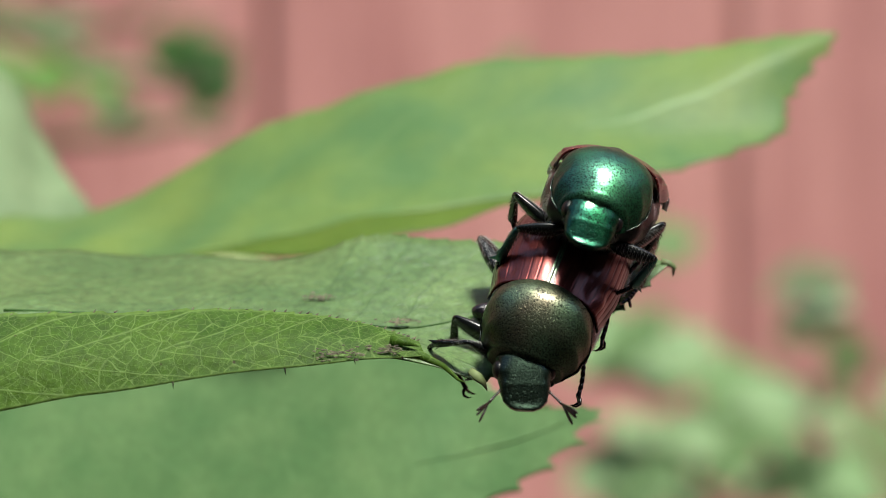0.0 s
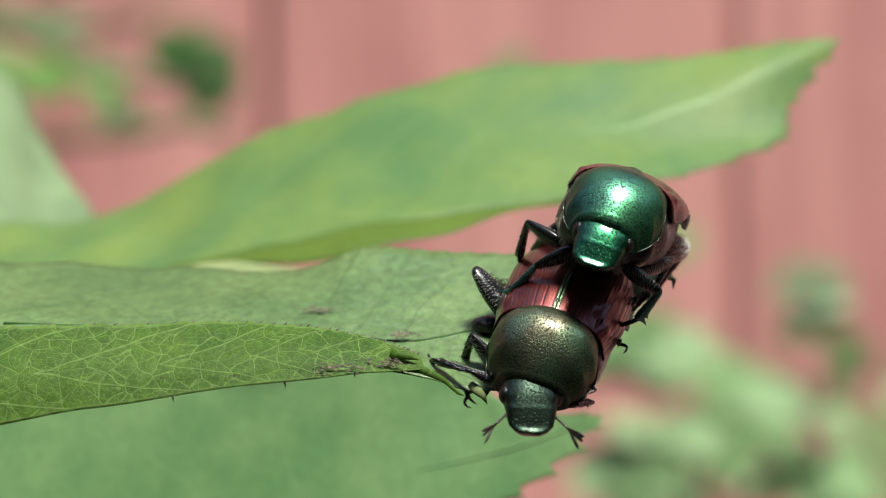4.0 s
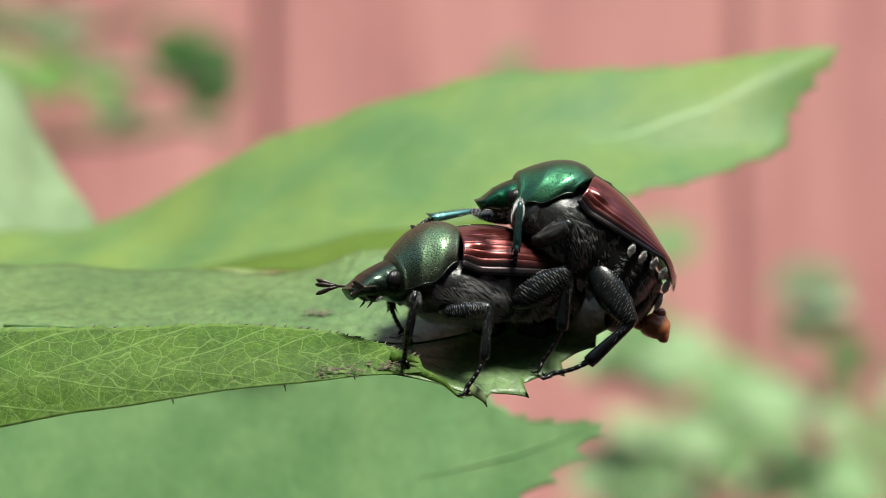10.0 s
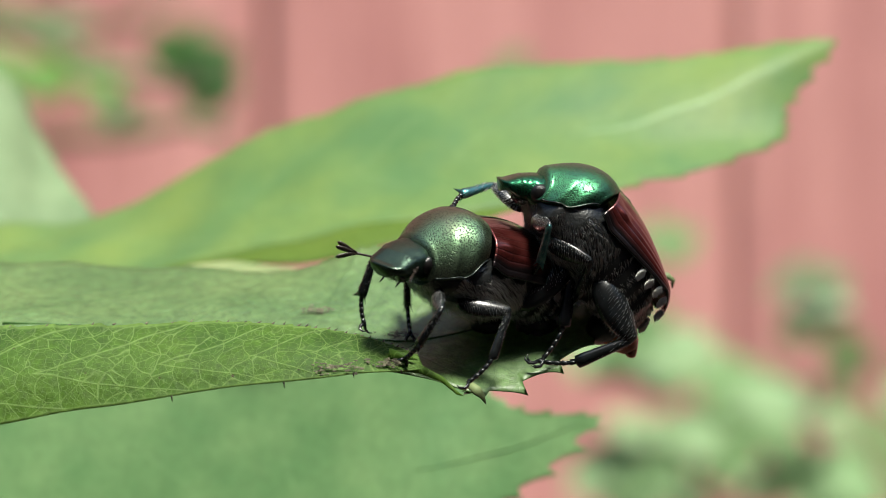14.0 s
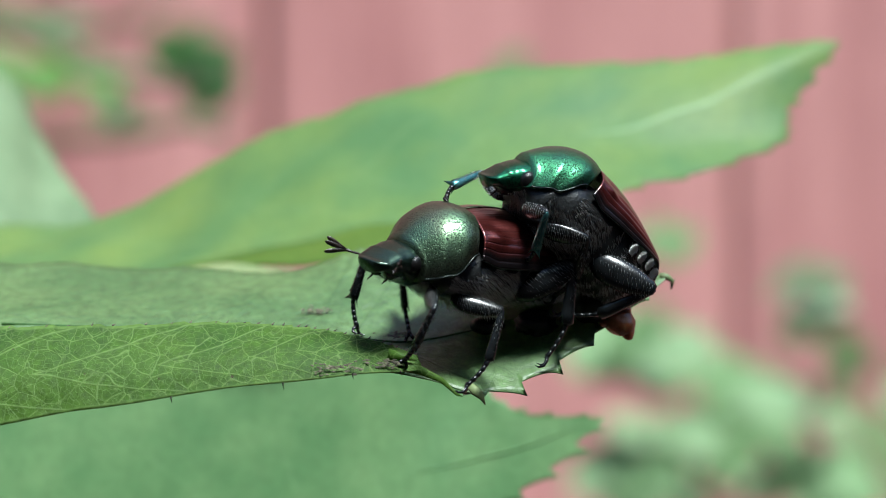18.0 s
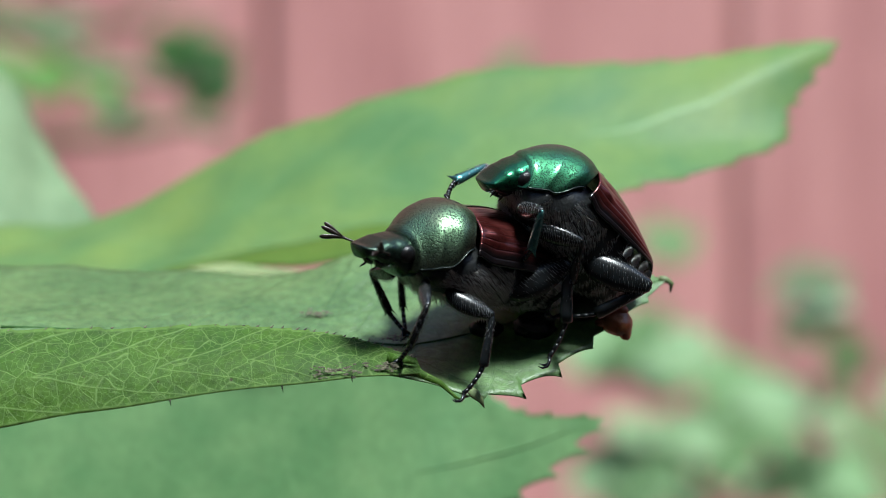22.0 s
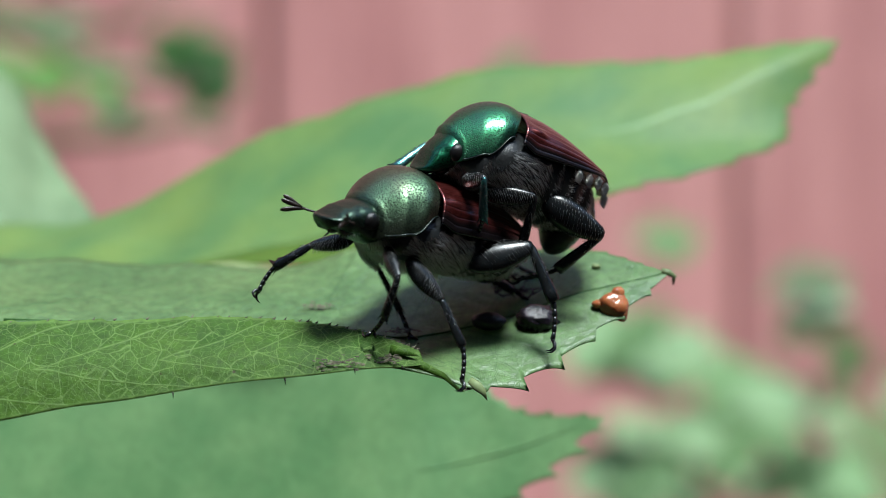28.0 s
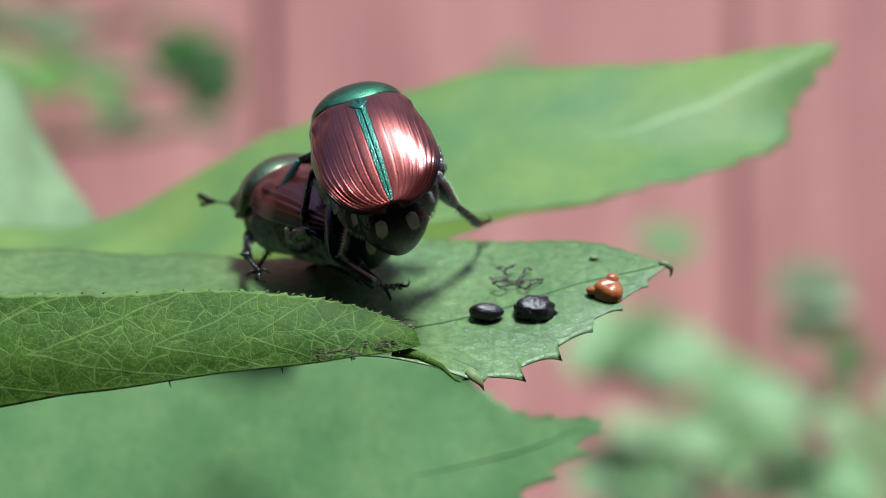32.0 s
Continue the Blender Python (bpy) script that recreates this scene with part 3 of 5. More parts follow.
for way_of, size in (([(-92.10, 280.00, 49.07), (-75.02, 278.00, 40.52), (-61.56, 272.00, 33.74), (-48.24, 264.00, 29.00)], 1.5), ([(-90.32, 290.00, 40.77), (-74.94, 288.00, 40.56), (-58.66, 286.00, 42.46), (-47.81, 284.00, 48.55)], 1.1), ([(-85.67, 330.00, 22.60), (-66.74, 330.00, 23.78), (-53.21, 326.00, 26.49), (-42.25, 322.00, 23.33)], 1.6)):
    part("twig", tube(off(way_of), [size, size, size * 0.9, size * 0.6], 8), STEM, shrub)


def shrub_leaf(a, b, width, tilt, material):
    """A pointed leaf from a to b."""
    a, b = Vector(a) - SHRUB, Vector(b) - SHRUB
    d = b - a
    across = d.cross(Vector((0, -1, 0))).normalized()
    across = ((across if across.z > 0 else -across) + Vector((0, math.sin(tilt), 0))).normalized()
    rows = [[a + d * u + across * width * k * math.sin(math.pi * min(1, u * 0.96 + 0.02)) ** 0.8 for u in (0, 0.2, 0.4, 0.6, 0.8, 1)] for k in (1, 0, -1)]
    return thick(part("leaf", sheet(rows, 40, 8, ((0, 9, 0.12 * width, 0.1, 0.97), (1, 9, 0.12 * width, 0.1, 0.97)), wave=0.6), material, shrub), 0.3)


# clumps of leaves: middle, half width, half height, number, leaf size, material
rnd = random.Random(79)
for x, z, rx, rz, count, size, material in (
        (41.0, -27.0, 11, 9, 12, 1.5, LEAF_BACK), (50.0, -51.0, 15, 7, 11, 1.4, LEAF_BACK), (69.0, -38.0, 15, 9, 14, 1.5, LEAF_BACK), (80.0, -54.0, 14, 5, 8, 1.5, LEAF_BACK),
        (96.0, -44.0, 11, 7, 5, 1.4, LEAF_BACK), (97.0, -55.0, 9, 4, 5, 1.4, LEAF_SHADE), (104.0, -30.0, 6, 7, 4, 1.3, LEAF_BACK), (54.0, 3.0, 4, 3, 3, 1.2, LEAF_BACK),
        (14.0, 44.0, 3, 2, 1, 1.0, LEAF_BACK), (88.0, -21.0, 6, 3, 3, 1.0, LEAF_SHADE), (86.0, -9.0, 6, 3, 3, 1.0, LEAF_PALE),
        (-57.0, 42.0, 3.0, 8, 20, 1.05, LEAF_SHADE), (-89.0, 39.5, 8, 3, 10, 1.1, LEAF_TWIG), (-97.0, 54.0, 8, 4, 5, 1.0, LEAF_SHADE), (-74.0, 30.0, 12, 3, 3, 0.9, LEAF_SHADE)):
    for k in range(count):
        a, d = rnd.random() * math.tau, math.sqrt(rnd.random())
        mid = Vector((x + math.cos(a) * d * rx, 380 + rnd.uniform(-50, 40), z + math.sin(a) * d * rz))
        lean = rnd.uniform(-0.9, 0.9) + (1.2 if rz > rx else 0.0)
        half = Vector((math.cos(lean), rnd.uniform(-0.4, 0.4), math.sin(lean))) * rnd.uniform(4.5, 7.0) * size
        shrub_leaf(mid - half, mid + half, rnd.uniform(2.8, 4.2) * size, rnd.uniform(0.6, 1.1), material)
bud = part("bud", blob(Vector((89.16, 385.00, -14.59)) - SHRUB, (8, 7, 5), seg=14, rough=0.3), BUD, shrub, "pale greenish-white flower bud")


# ---- beetles ----
def ring(x, w, zt, zs, zb, bow=0.0, p=2.2, n=28):
    """A cross-section of a body: half width w, top zt, widest height zs, bottom zb, bow pulls the sides forward."""
    r = []
    for k in range(n):
        a = k / n * math.tau
        c, s = math.cos(a), math.sin(a)
        y = w * math.copysign(abs(c) ** (2 / p), c)
        z = zs + (zt - zs) * abs(s) ** (2 / p) if s > 0 else zs - (zs - zb) * abs(s) ** (2 / p)
        r.append(Vector((x + bow * (y / max(w, 0.01)) ** 2, y, z)))
    return r


def flank(g, s):
    """Half width of the wing covers, and the height of their outer edge, along them."""
    w = curve_at([(0, 0.88), (0.35, 1.0), (0.45, 1.0)], s) if s < 0.45 else (1 - ((s - 0.45) / 0.553) ** 3.6) ** 0.55
    z = g["pl"][2]
    return g["half"] * w, curve_at([(0, z - 0.2), (0.14, z - 0.48), (0.4, z - 0.5), (0.75, z - 0.5), (1.0, g["et"][1] - 0.35)], s)


def elytron_point(side, g, s, f, lift=0.0):
    """A point of a wing cover: s along it, f from the seam to the outer edge."""
    w, low = flank(g, s)
    top = lerp(g["pr"][1] - 0.03, g["et"][1], s ** g["drop"]) + g["bulge"] * math.sin(math.pi * min(1, s * 1.1)) * (1 - s * 0.3)
    a = f * math.pi / 2
    y, z = w * math.sin(a) ** 0.92, low + (top - low) * math.cos(a) ** 0.85
    shoulder = 0.17 * math.exp(-((s - 0.11) / 0.06) ** 2 - ((f - 0.66) / 0.11) ** 2)
    hump = 0.08 * math.exp(-((s - 0.86) / 0.07) ** 2 - ((f - 0.5) / 0.15) ** 2)
    dent = 0.06 * math.exp(-((s - 0.12) / 0.07) ** 2 - ((f - 0.47) / 0.07) ** 2)
    wave = (0.003 + 0.011 * min(1, max(0, f * 2.5 - 0.9))) * math.cos(f * 18 * math.pi) * min(1, 8 * s, 6 * (1 - s)) * min(1, max(0, 0.95 - f) * 6)
    flare = 0.07 * max(0, f - 0.93) / 0.07
    out = Vector((0, math.sin(a), math.cos(a)))
    x = lerp(g["pr"][0] + 0.22, g["et"][0], s) + 0.25 * f * f * (1 - s)
    p = Vector((x, y + 0.015, z)) + out * (shoulder + hump - dent + wave + lift) + Vector((0, flare, 0))
    return Vector((p.x, p.y * side, p.z))


def elytron(side, g, strip=0.0):
    """One wing cover; strip: only the band along the seam, lying on the cover."""
    bm = bmesh.new()
    uvl = bm.loops.layers.uv.new("shell")
    ns, nf = 60, 6 if strip else 72
    grid, uvs = [], {}
    for i in range(ns + 1):
        s = i / ns
        line = []
        for j in range(nf + 1):
            f = j / nf * (strip * (1 - 0.5 * s ** 0.7) if strip else 1.0)
            v = bm.verts.new(elytron_point(side, g, s, f, 0.065 if strip else 0.0))
            uvs[v] = (s, f)
            line.append(v)
        grid.append(line)
    for a, b in zip(grid, grid[1:]):
        for j in range(nf):
            face = bm.faces.new((a[j], a[j + 1], b[j + 1], b[j]))
            for l in face.loops:
                l[uvl].uv = uvs[l.vert]
    return bm


def shield_side(g, s):
    """Half width and edge height of the neck shield along it, from the rear."""
    w = curve_at([(0, g["pl"][1] * 0.99), (0.3, g["pl"][1] * 1.06), (0.62, g["pl"][1] * 0.97), (1, g["fl"][1])], s)
    z = curve_at([(0, g["pl"][2] + 0.02), (0.5, (g["pl"][2] + g["fl"][2]) / 2 - 0.3), (1, g["fl"][2])], s)
    return w, z, lerp(g["pl"][0] - g["pr"][0] + 0.05, g["fl"][0] - g["pf"][0], s ** 1.5)


def pronotum(g):
    """The domed neck shield, tilted down towards the head, with a fine raised rim."""
    rings = []
    for i in range(41):
        s = i / 40
        x = lerp(g["pr"][0] - 0.05, g["pf"][0], s)
        top = g["pf"][1] + (g["pr"][1] - g["pf"][1]) * (1 - s ** 1.6) + g["dome"] * math.sin(math.pi * s) ** 0.8
        w, side, bow = shield_side(g, s)
        edge = 0.12 if i in (0, 40) else (0.0 if i in (1, 39) else 0.03)
        rings.append(ring(x, w - edge, top - edge, side, side - 0.35, bow, 2.25, 56))
    return loft(rings)


def pronotum_rim(g, side):
    """The raised bead along one side of the neck shield."""
    pts = []
    for i in range(33):
        s = 0.01 + 0.98 * i / 32
        w, z, bow = shield_side(g, s)
        pts.append((lerp(g["pr"][0] - 0.05, g["pf"][0], s) + bow, side * (w + 0.005), z - 0.01))
    return tube(pts, [0.036] * 33, 8)


def head(g):
    neck = Vector((g["pf"][0] - 0.25, 0, g["pf"][1] - 0.95))
    a, b = Vector((0, 0, 0.8)), Vector((g["h"][0], 0, g["h"][1])) - neck
    d = (b - a).normalized()
    up = Vector((-d.z, 0, d.x))
    rings = []
    for i in range(25):
        s = i / 24
        w = curve_at([(0, 1.2), (0.28, 1.28), (0.46, 1.12), (0.62, 1.06), (0.82, 0.96), (0.94, 0.74), (1, 0.42)], s)
        t = curve_at([(0, 1.0), (0.32, 0.95), (0.6, 0.55), (1, 0.14)], s)
        c = a + (b - a) * s - up * (t - 0.08) + up * 0.17 * math.sin(math.pi * s)
        lift = 0.16 * max(0, s - 0.86) / 0.14 + 0.025 * math.exp(-((s - 0.55) / 0.03) ** 2)
        r = []
        for k in range(32):
            q = k / 32 * math.tau
            cy, cz = math.cos(q), math.sin(q)
            crown = 0.07 * s * cy * cy if cz > 0 else 0.0
            r.append(c + Vector((0, w * math.copysign(abs(cy) ** (0.8 - 0.35 * s), cy), 0)) + up * ((t + lift) * math.copysign(abs(cz) ** 0.85, cz) + crown))
        rings.append(r)
    return loft(rings), a, b, d, up, neck


def femur_mesh(length, r):
    """A flattened thigh, broadest before its middle, with a low keel."""
    stops = [(-0.06, 0.35), (0.04, 0.7), (0.16, 0.92), (0.34, 1.02), (0.52, 1.0), (0.7, 0.86), (0.86, 0.66), (0.97, 0.5), (1.03, 0.3)]
    return tube([(length * s, 0, -0.12 * r * math.sin(math.pi * max(0, min(1, s)))) for s, k in stops], [r * k for s, k in stops], 16, flat=0.62)


def hair_on_femur(length, r, rnd, columns=22):
    """Silver bristles in rows, combed down across the thigh, longer along its lower edge."""
    bm = bmesh.new()
    for k in range(columns):
        s0 = 0.08 + 0.86 * k / (columns - 1)
        for q in range(14):
            a = math.tau * (q + rnd.uniform(-0.25, 0.25)) / 14
            s = s0 + 0.02 * math.sin(a) + rnd.uniform(-0.008, 0.008)
            wide = r * curve_at([(0, 0.7), (0.34, 1.02), (0.6, 0.95), (1, 0.5)], s)
            c, z = math.cos(a), math.sin(a)
            down = Vector((0, z * 0.62, -c)) * (1 if c > 0 else -1)
            long = (0.36 if z < -0.4 else 0.26) * (0.75 + 0.5 * rnd.random()) * min(1.0, r / 0.5)
            spike(bm, Vector((length * s, 0, -0.1 * r)) + Vector((0, c * 0.62, z)) * wide * 0.97, down * long + Vector((0.1, c * 0.07, z * 0.05 - 0.04)), 0.011)
    return bm


def tibia_mesh(length, r, rnd, toothed=False):
    pts = [(length * s, 0, 0) for s in (-0.03, 0.06, 0.3, 0.6, 0.85, 1.0, 1.03)]
    bm = tube(pts, [r * k for k in (0.45, 0.72, 0.82, 0.98, 1.12, 1.1, 0.5)], 12, flat=0.75)
    for k in range(13):
        s = 0.16 + 0.065 * k
        for q in (0.4, 2.2, 4.3):
            a = q + rnd.random()
            o = Vector((0, math.cos(a), math.sin(a)))
            spike(bm, Vector((length * s, 0, 0)) + o * r * 0.7, Vector((0.17, 0, 0)) + o * 0.14, 0.022)
    for q in (-0.6, 0.6):
        spike(bm, (length, q * r, -r * 0.4), (0.36, q * 0.16, -0.14), 0.05)
    if toothed:
        for s, n in ((0.78, 0.2), (0.97, 0.34)):
            spike(bm, (length * s, 0, r * 0.7), (0.2, 0, n), 0.12, 6)
    return bm


def hair_on_tibia(length, r, rnd):
    bm = bmesh.new()
    for k in range(120):
        s, a = 0.1 + 0.85 * rnd.random(), rnd.random() * math.tau
        o = Vector((0, math.cos(a) * 0.75, math.sin(a)))
        spike(bm, Vector((length * s, 0, 0)) + o * r * 0.85, (0.13, o.y * 0.06, o.z * 0.06), 0.009)
    return bm


def tarsus_mesh(length):
    """Five bead-like joints, and two hooked claws."""
    bm = bmesh.new()
    step = length * 0.8 / 5
    for k in range(5):
        a, b = step * k, step * (k + 1)
        za, zb = -0.012 * k * k, -0.012 * (k + 1) ** 2
        tube([(a, 0, za), (lerp(a, b, 0.45), 0, lerp(za, zb, 0.45)), (lerp(a, b, 0.9), 0, zb), (b + 0.03, 0, zb)], [0.08, 0.1, 0.118, 0.065], 10, bm)
        for q in (-1, 1):
            spike(bm, (b, q * 0.06, zb - 0.05), (0.13, q * 0.08, -0.09), 0.018)
    e, z = length * 0.8, -0.3
    for q, n in ((-1, 1.0), (1, 0.8)):
        tube([(e, q * 0.04, z), (e + length * 0.1 * n, q * 0.16, z + 0.05), (e + length * 0.2 * n, q * 0.24, z + 0.02), (e + length * 0.26 * n, q * 0.25, z - 0.16), (e + length * 0.25 * n, q * 0.22, z - 0.36)], [0.085, 0.08, 0.068, 0.045, 0.01], 8, bm)
    return bm


def tuft(center, out, size, count, rnd, spread=0.03):
    """A brush of short white hairs on an oval patch."""
    bm = bmesh.new()
    for q in range(count):
        a, d = rnd.random() * math.tau, math.sqrt(rnd.random())
        u = rnd.uniform(-1, 1)
        o = Vector((math.cos(a) * d * size[0], u * spread, math.sin(a) * d * size[1])) if spread < 0.1 else Vector((u * size[0], math.cos(a) * d * spread, math.sin(a) * d * size[1]))
        spike(bm, Vector(center) + o, Vector(out) + Vector((rnd.uniform(-0.05, 0.05), rnd.uniform(-0.04, 0.04), rnd.uniform(-0.06, 0.06))), 0.03)
    return bm


LEGS, HEADS, FEELERS = {}, {}, {}


def beetle(name, label, g, shell, head_mat, tibia_mat, seed):
    rnd = random.Random(seed)
    root = tagged(new(name), label, "beetle", "pair of beetles")
    # trunk: thorax in front, ringed abdomen behind
    zp, x0 = g["pl"][2], g["et"][0] + 0.6

    def body_ring(s):
        x = lerp(x0, 3.5, s)
        w = curve_at([(0, 1.15), (0.12, 2.2), (0.3, 2.48), (0.5, 2.5), (0.72, 2.45), (0.88, 2.1), (1, 1.2)], s)
        top = curve_at([(0, g["et"][1] - 0.25), (0.3, zp + 0.35), (0.8, zp + 0.3), (1, 2.2)], s)
        mid = curve_at([(0, 1.3), (0.5, zp - 0.9), (1, 1.5)], s)
        low = curve_at([(0, 0.4 - 0.8 * g["sag"]), (0.25, 0.1 - 0.4 * g["sag"]), (0.6, 0.0), (0.85, 0.35), (1, 1.0)], s)
        if s < 0.52:
            notch = abs(((s / 0.52 * 5.5) % 1.0) - 0.5) * 2
            k = 1 - 0.035 * notch ** 5
            w, top, low = w * k, top, mid + (low - mid) * k
        return ring(x, w, top, mid, low, 0, 2.3, 40)

    rings = [body_ring(k / 66) for k in range(67)]
    part("trunk", loft(rings), BELLY, root, "dark hairy underside")
    cx, cz = g["et"][0] + 0.85 + 0.25 * g["sag"], g["et"][1] - 1.2 - 0.7 * g["sag"]
    pyg = blob((0, 0, 0), (0.85, 1.5, 1.35 + 0.35 * g["sag"]), seg=28)
    for v in pyg.verts:
        v.co.y *= 1 - 0.22 * max(0, -v.co.z / 1.35)
    part("tail_plate", pyg, BELLY, root, "black tail plate", at=mm(cx, 0, cz, 0, -10, 0))
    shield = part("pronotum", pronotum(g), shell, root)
    for side in (1, -1):
        part("shield_rim", pronotum_rim(g, side), RIM, shield)
    for side in (1, -1):
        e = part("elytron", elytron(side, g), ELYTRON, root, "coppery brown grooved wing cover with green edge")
        thick(e, 0.1)
        thick(part("suture_edge", elytron(side, g, g["seam"]), g["seam_mat"], e, "metallic band along the seam"), 0.03)
        pts = [elytron_point(side, g, k / 30 * 0.985, 1.0) for k in range(31)]
        part("flank_edge", tube(pts, [0.05] * 31, 8), RIM, e)
    sc = bmesh.new()
    x, z = g["pr"][0], g["pr"][1] - 0.02
    top = [(x + 0.12, 0.62, z - 0.05), (x - 0.35, 0.46, z + 0.0), (x - 0.7, 0.2, z + 0.03), (x - 0.85, 0, z + 0.03), (x - 0.7, -0.2, z + 0.03), (x - 0.35, -0.46, z + 0.0), (x + 0.12, -0.62, z - 0.05)]
    loft([[Vector(p) - Vector((0, 0, 0.14)) for p in top], [Vector(p) + Vector((0, 0, 0.02)) for p in top], [Vector((lerp(x - 0.3, p[0], 0.85), p[1] * 0.85, p[2] + 0.06)) for p in top]], sc)
    part("scutellum", sc, g["seam_mat"], root)
    # head with eyes, feelers and mouth
    hm, a, tip, d, up, neck = head(g)
    hd = part("head", hm, head_mat, root, at=mm(*neck))
    HEADS[root.name], FEELERS[root.name] = (hd, neck), []
    for side in (1, -1):
        c = a + d * 0.6 + Vector((0, side * 1.08, 0)) - up * 0.55
        part("eye", blob(c, (0.42, 0.3, 0.42), seg=18), EYE, hd)
        base = a + d * 1.3 + Vector((0, side * 0.85, 0)) - up * 0.55
        go = (d * g["feeler"][0] + Vector((0, side * g["feeler"][1], 0)) + up * g["feeler"][2]).normalized()
        fb = bmesh.new()
        tube([Vector(), go * 0.3 + up * 0.1, go * 0.6 + up * 0.08, go * 1.0 + up * 0.02, go * 1.3], [0.09, 0.075, 0.05, 0.055, 0.065], 8, fb)
        for k in range(7):
            spike(fb, go * (0.2 + 0.14 * k), up * 0.1 + go * 0.12, 0.012)
        club = bmesh.new()
        for k in (-1, 0, 1):
            q = (go + (up * 0.8 + Vector((0, side * 0.5, 0))) * (g["fan"] * k)).normalized()
            tube([go * 1.24 + up * 0.03 * k, go * 1.3 + q * 0.3, go * 1.3 + q * 0.6, go * 1.3 + q * 0.85, go * 1.3 + q * 0.98], [0.04, 0.09, 0.115, 0.1, 0.03], 10, club, flat=0.5)
        for nm, bm in (("feeler", fb), ("feeler_club", club)):
            FEELERS[root.name].append((part(nm, bm, ANTENNA, hd, at=mm(*base)), base, go, (d * (0.35 if side > 0 else 0.9) + Vector((0, side * 0.3, 0)) + up * (0.9 if side > 0 else 0.2)).normalized()))
        part("mandible", blob(a + (tip - a) * 0.62 + Vector((0, side * 0.4, 0)) - up * 0.6, (0.5, 0.36, 0.36), seg=14, rough=0.3), LEG, hd)
        for back, long in ((0.66, 0.26),):
            pal = a + (tip - a) * back + Vector((0, side * 0.42, 0)) - up * 0.68
            part("mouth_feeler", tube([pal, pal - up * 0.5 * long + d * 0.15, pal - up * 0.8 * long + d * 0.3, pal - up * long + d * 0.55], [0.05, 0.045, 0.05, 0.02], 8), ANTENNA, hd)
    beard = bmesh.new()
    for q in range(260):
        s, y = rnd.uniform(0.0, 0.75), rnd.uniform(-1.0, 1.0)
        spike(beard, a + (tip - a) * s + Vector((0, y, 0)) - up * (1.0 - 0.45 * s) * (1.35 - 0.3 * y * y), Vector((0, y * 0.1, 0)) - up * 0.22 + d * rnd.uniform(-0.1, 0.1), 0.008)
    tagged(part("chin_hair", beard, PILE, hd), kind="stuff")
    # white tufts along the flanks and on the tail plate
    for side in (1, -1):
        for k in range(5):
            x = -1.8 - 0.58 * k
            w, low = flank(g, (g["pr"][0] + 0.3 - x) / (g["pr"][0] + 0.22 - g["et"][0]))
            part("hair_tuft", tuft((x, side * (w + 0.03), low - 0.33), (-0.06, side * 0.2, -0.1), (0.12, 0.27), 190, rnd), TUFT, root, "white hair tuft")
        part("hair_tuft", tuft((cx - 0.82, side * 0.68, cz + 0.25 + 0.5 * g["sag"]), (-0.14, side * 0.05, -0.34), (0.05, 0.26), 420, rnd, 0.24), TUFT, root, "white hair tuft")
    pile = bmesh.new()
    for q in range(18000):
        k, s = rnd.randrange(40), rnd.random() * 65.999
        ang = k / 40 * math.tau
        if math.sin(ang) > 0.75 or (s < 33 and (s * 11 / 68) % 1 > 0.3 + 0.35 * rnd.random()):
            continue
        o, p = (rings[int(s) + n][k].lerp(rings[int(s) + n][(k + 1) % 40], rnd.random()) for n in (0, 1))
        out = Vector((0, o.y, o.z - 1.6)).normalized()
        fan = noise.noise(o * 0.9) * 0.35
        long = 1.5 if s > 33 else 0.9
        spike(pile, o.lerp(p, s % 1) - out * 0.02, Vector((-0.2 + rnd.uniform(-0.06, 0.06), out.y * 0.1, out.z * 0.06 - 0.17 + fan)) * long, 0.0115)
    tagged(part("body_hair", pile, PILE, root, "fine grey body hair"), kind="stuff")
    # legs
    legs = {}
    for pair, hip, lf, rf, lt, rt, ls in (("front", (3.0, 1.2, 0.75), 1.9, 0.36, 1.9, 0.21, 1.5), ("middle", (2.0, 1.7, 0.5), 2.15, 0.44, 2.2, 0.2, 1.8), ("hind", (-1.0, 2.05, 0.95), 2.9, 0.7, 2.6, 0.27, 2.1)):
        for side in (1, -1):
            fm = part("femur", femur_mesh(lf, rf), LEG, root)
            tagged(part("leg_hair", hair_on_femur(lf, rf, rnd, 12 if pair == "front" else 18), LEG_HAIR, fm), kind="stuff")
            tb = part("tibia", tibia_mesh(lt, rt, rnd, pair == "front"), tibia_mat if pair == "front" else LEG, root)
            tagged(part("leg_hair", hair_on_tibia(lt, rt, rnd), LEG_HAIR, tb), kind="stuff")
            part("tarsus", tarsus_mesh(ls), LEG, tb, at=mm(lt, 0, 0, 0, 14, 0))
            legs[pair, side] = (fm, tb, Vector((hip[0], hip[1] * side, hip[2])) * g["size"], lf, lt + ls * 0.92)
    LEGS[root.name] = legs
    return root


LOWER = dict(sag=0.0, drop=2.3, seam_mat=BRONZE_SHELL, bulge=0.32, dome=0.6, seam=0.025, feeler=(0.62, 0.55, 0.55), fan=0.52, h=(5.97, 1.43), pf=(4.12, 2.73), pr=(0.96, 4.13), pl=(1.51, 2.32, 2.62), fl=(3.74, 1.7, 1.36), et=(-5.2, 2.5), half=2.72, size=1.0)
UPPER = dict(sag=1.0, drop=1.8, seam_mat=SUTURE, bulge=0.1, dome=0.5, seam=0.06, feeler=(-0.75, 0.2, -0.5), fan=0.52, h=(4.64, 0.54), pf=(3.96, 2.69), pr=(0.77, 4.32), pl=(1.48, 2.08, 3.18), fl=(3.46, 1.55, 1.6), et=(-4.6, 2.2), half=2.6, size=0.97)
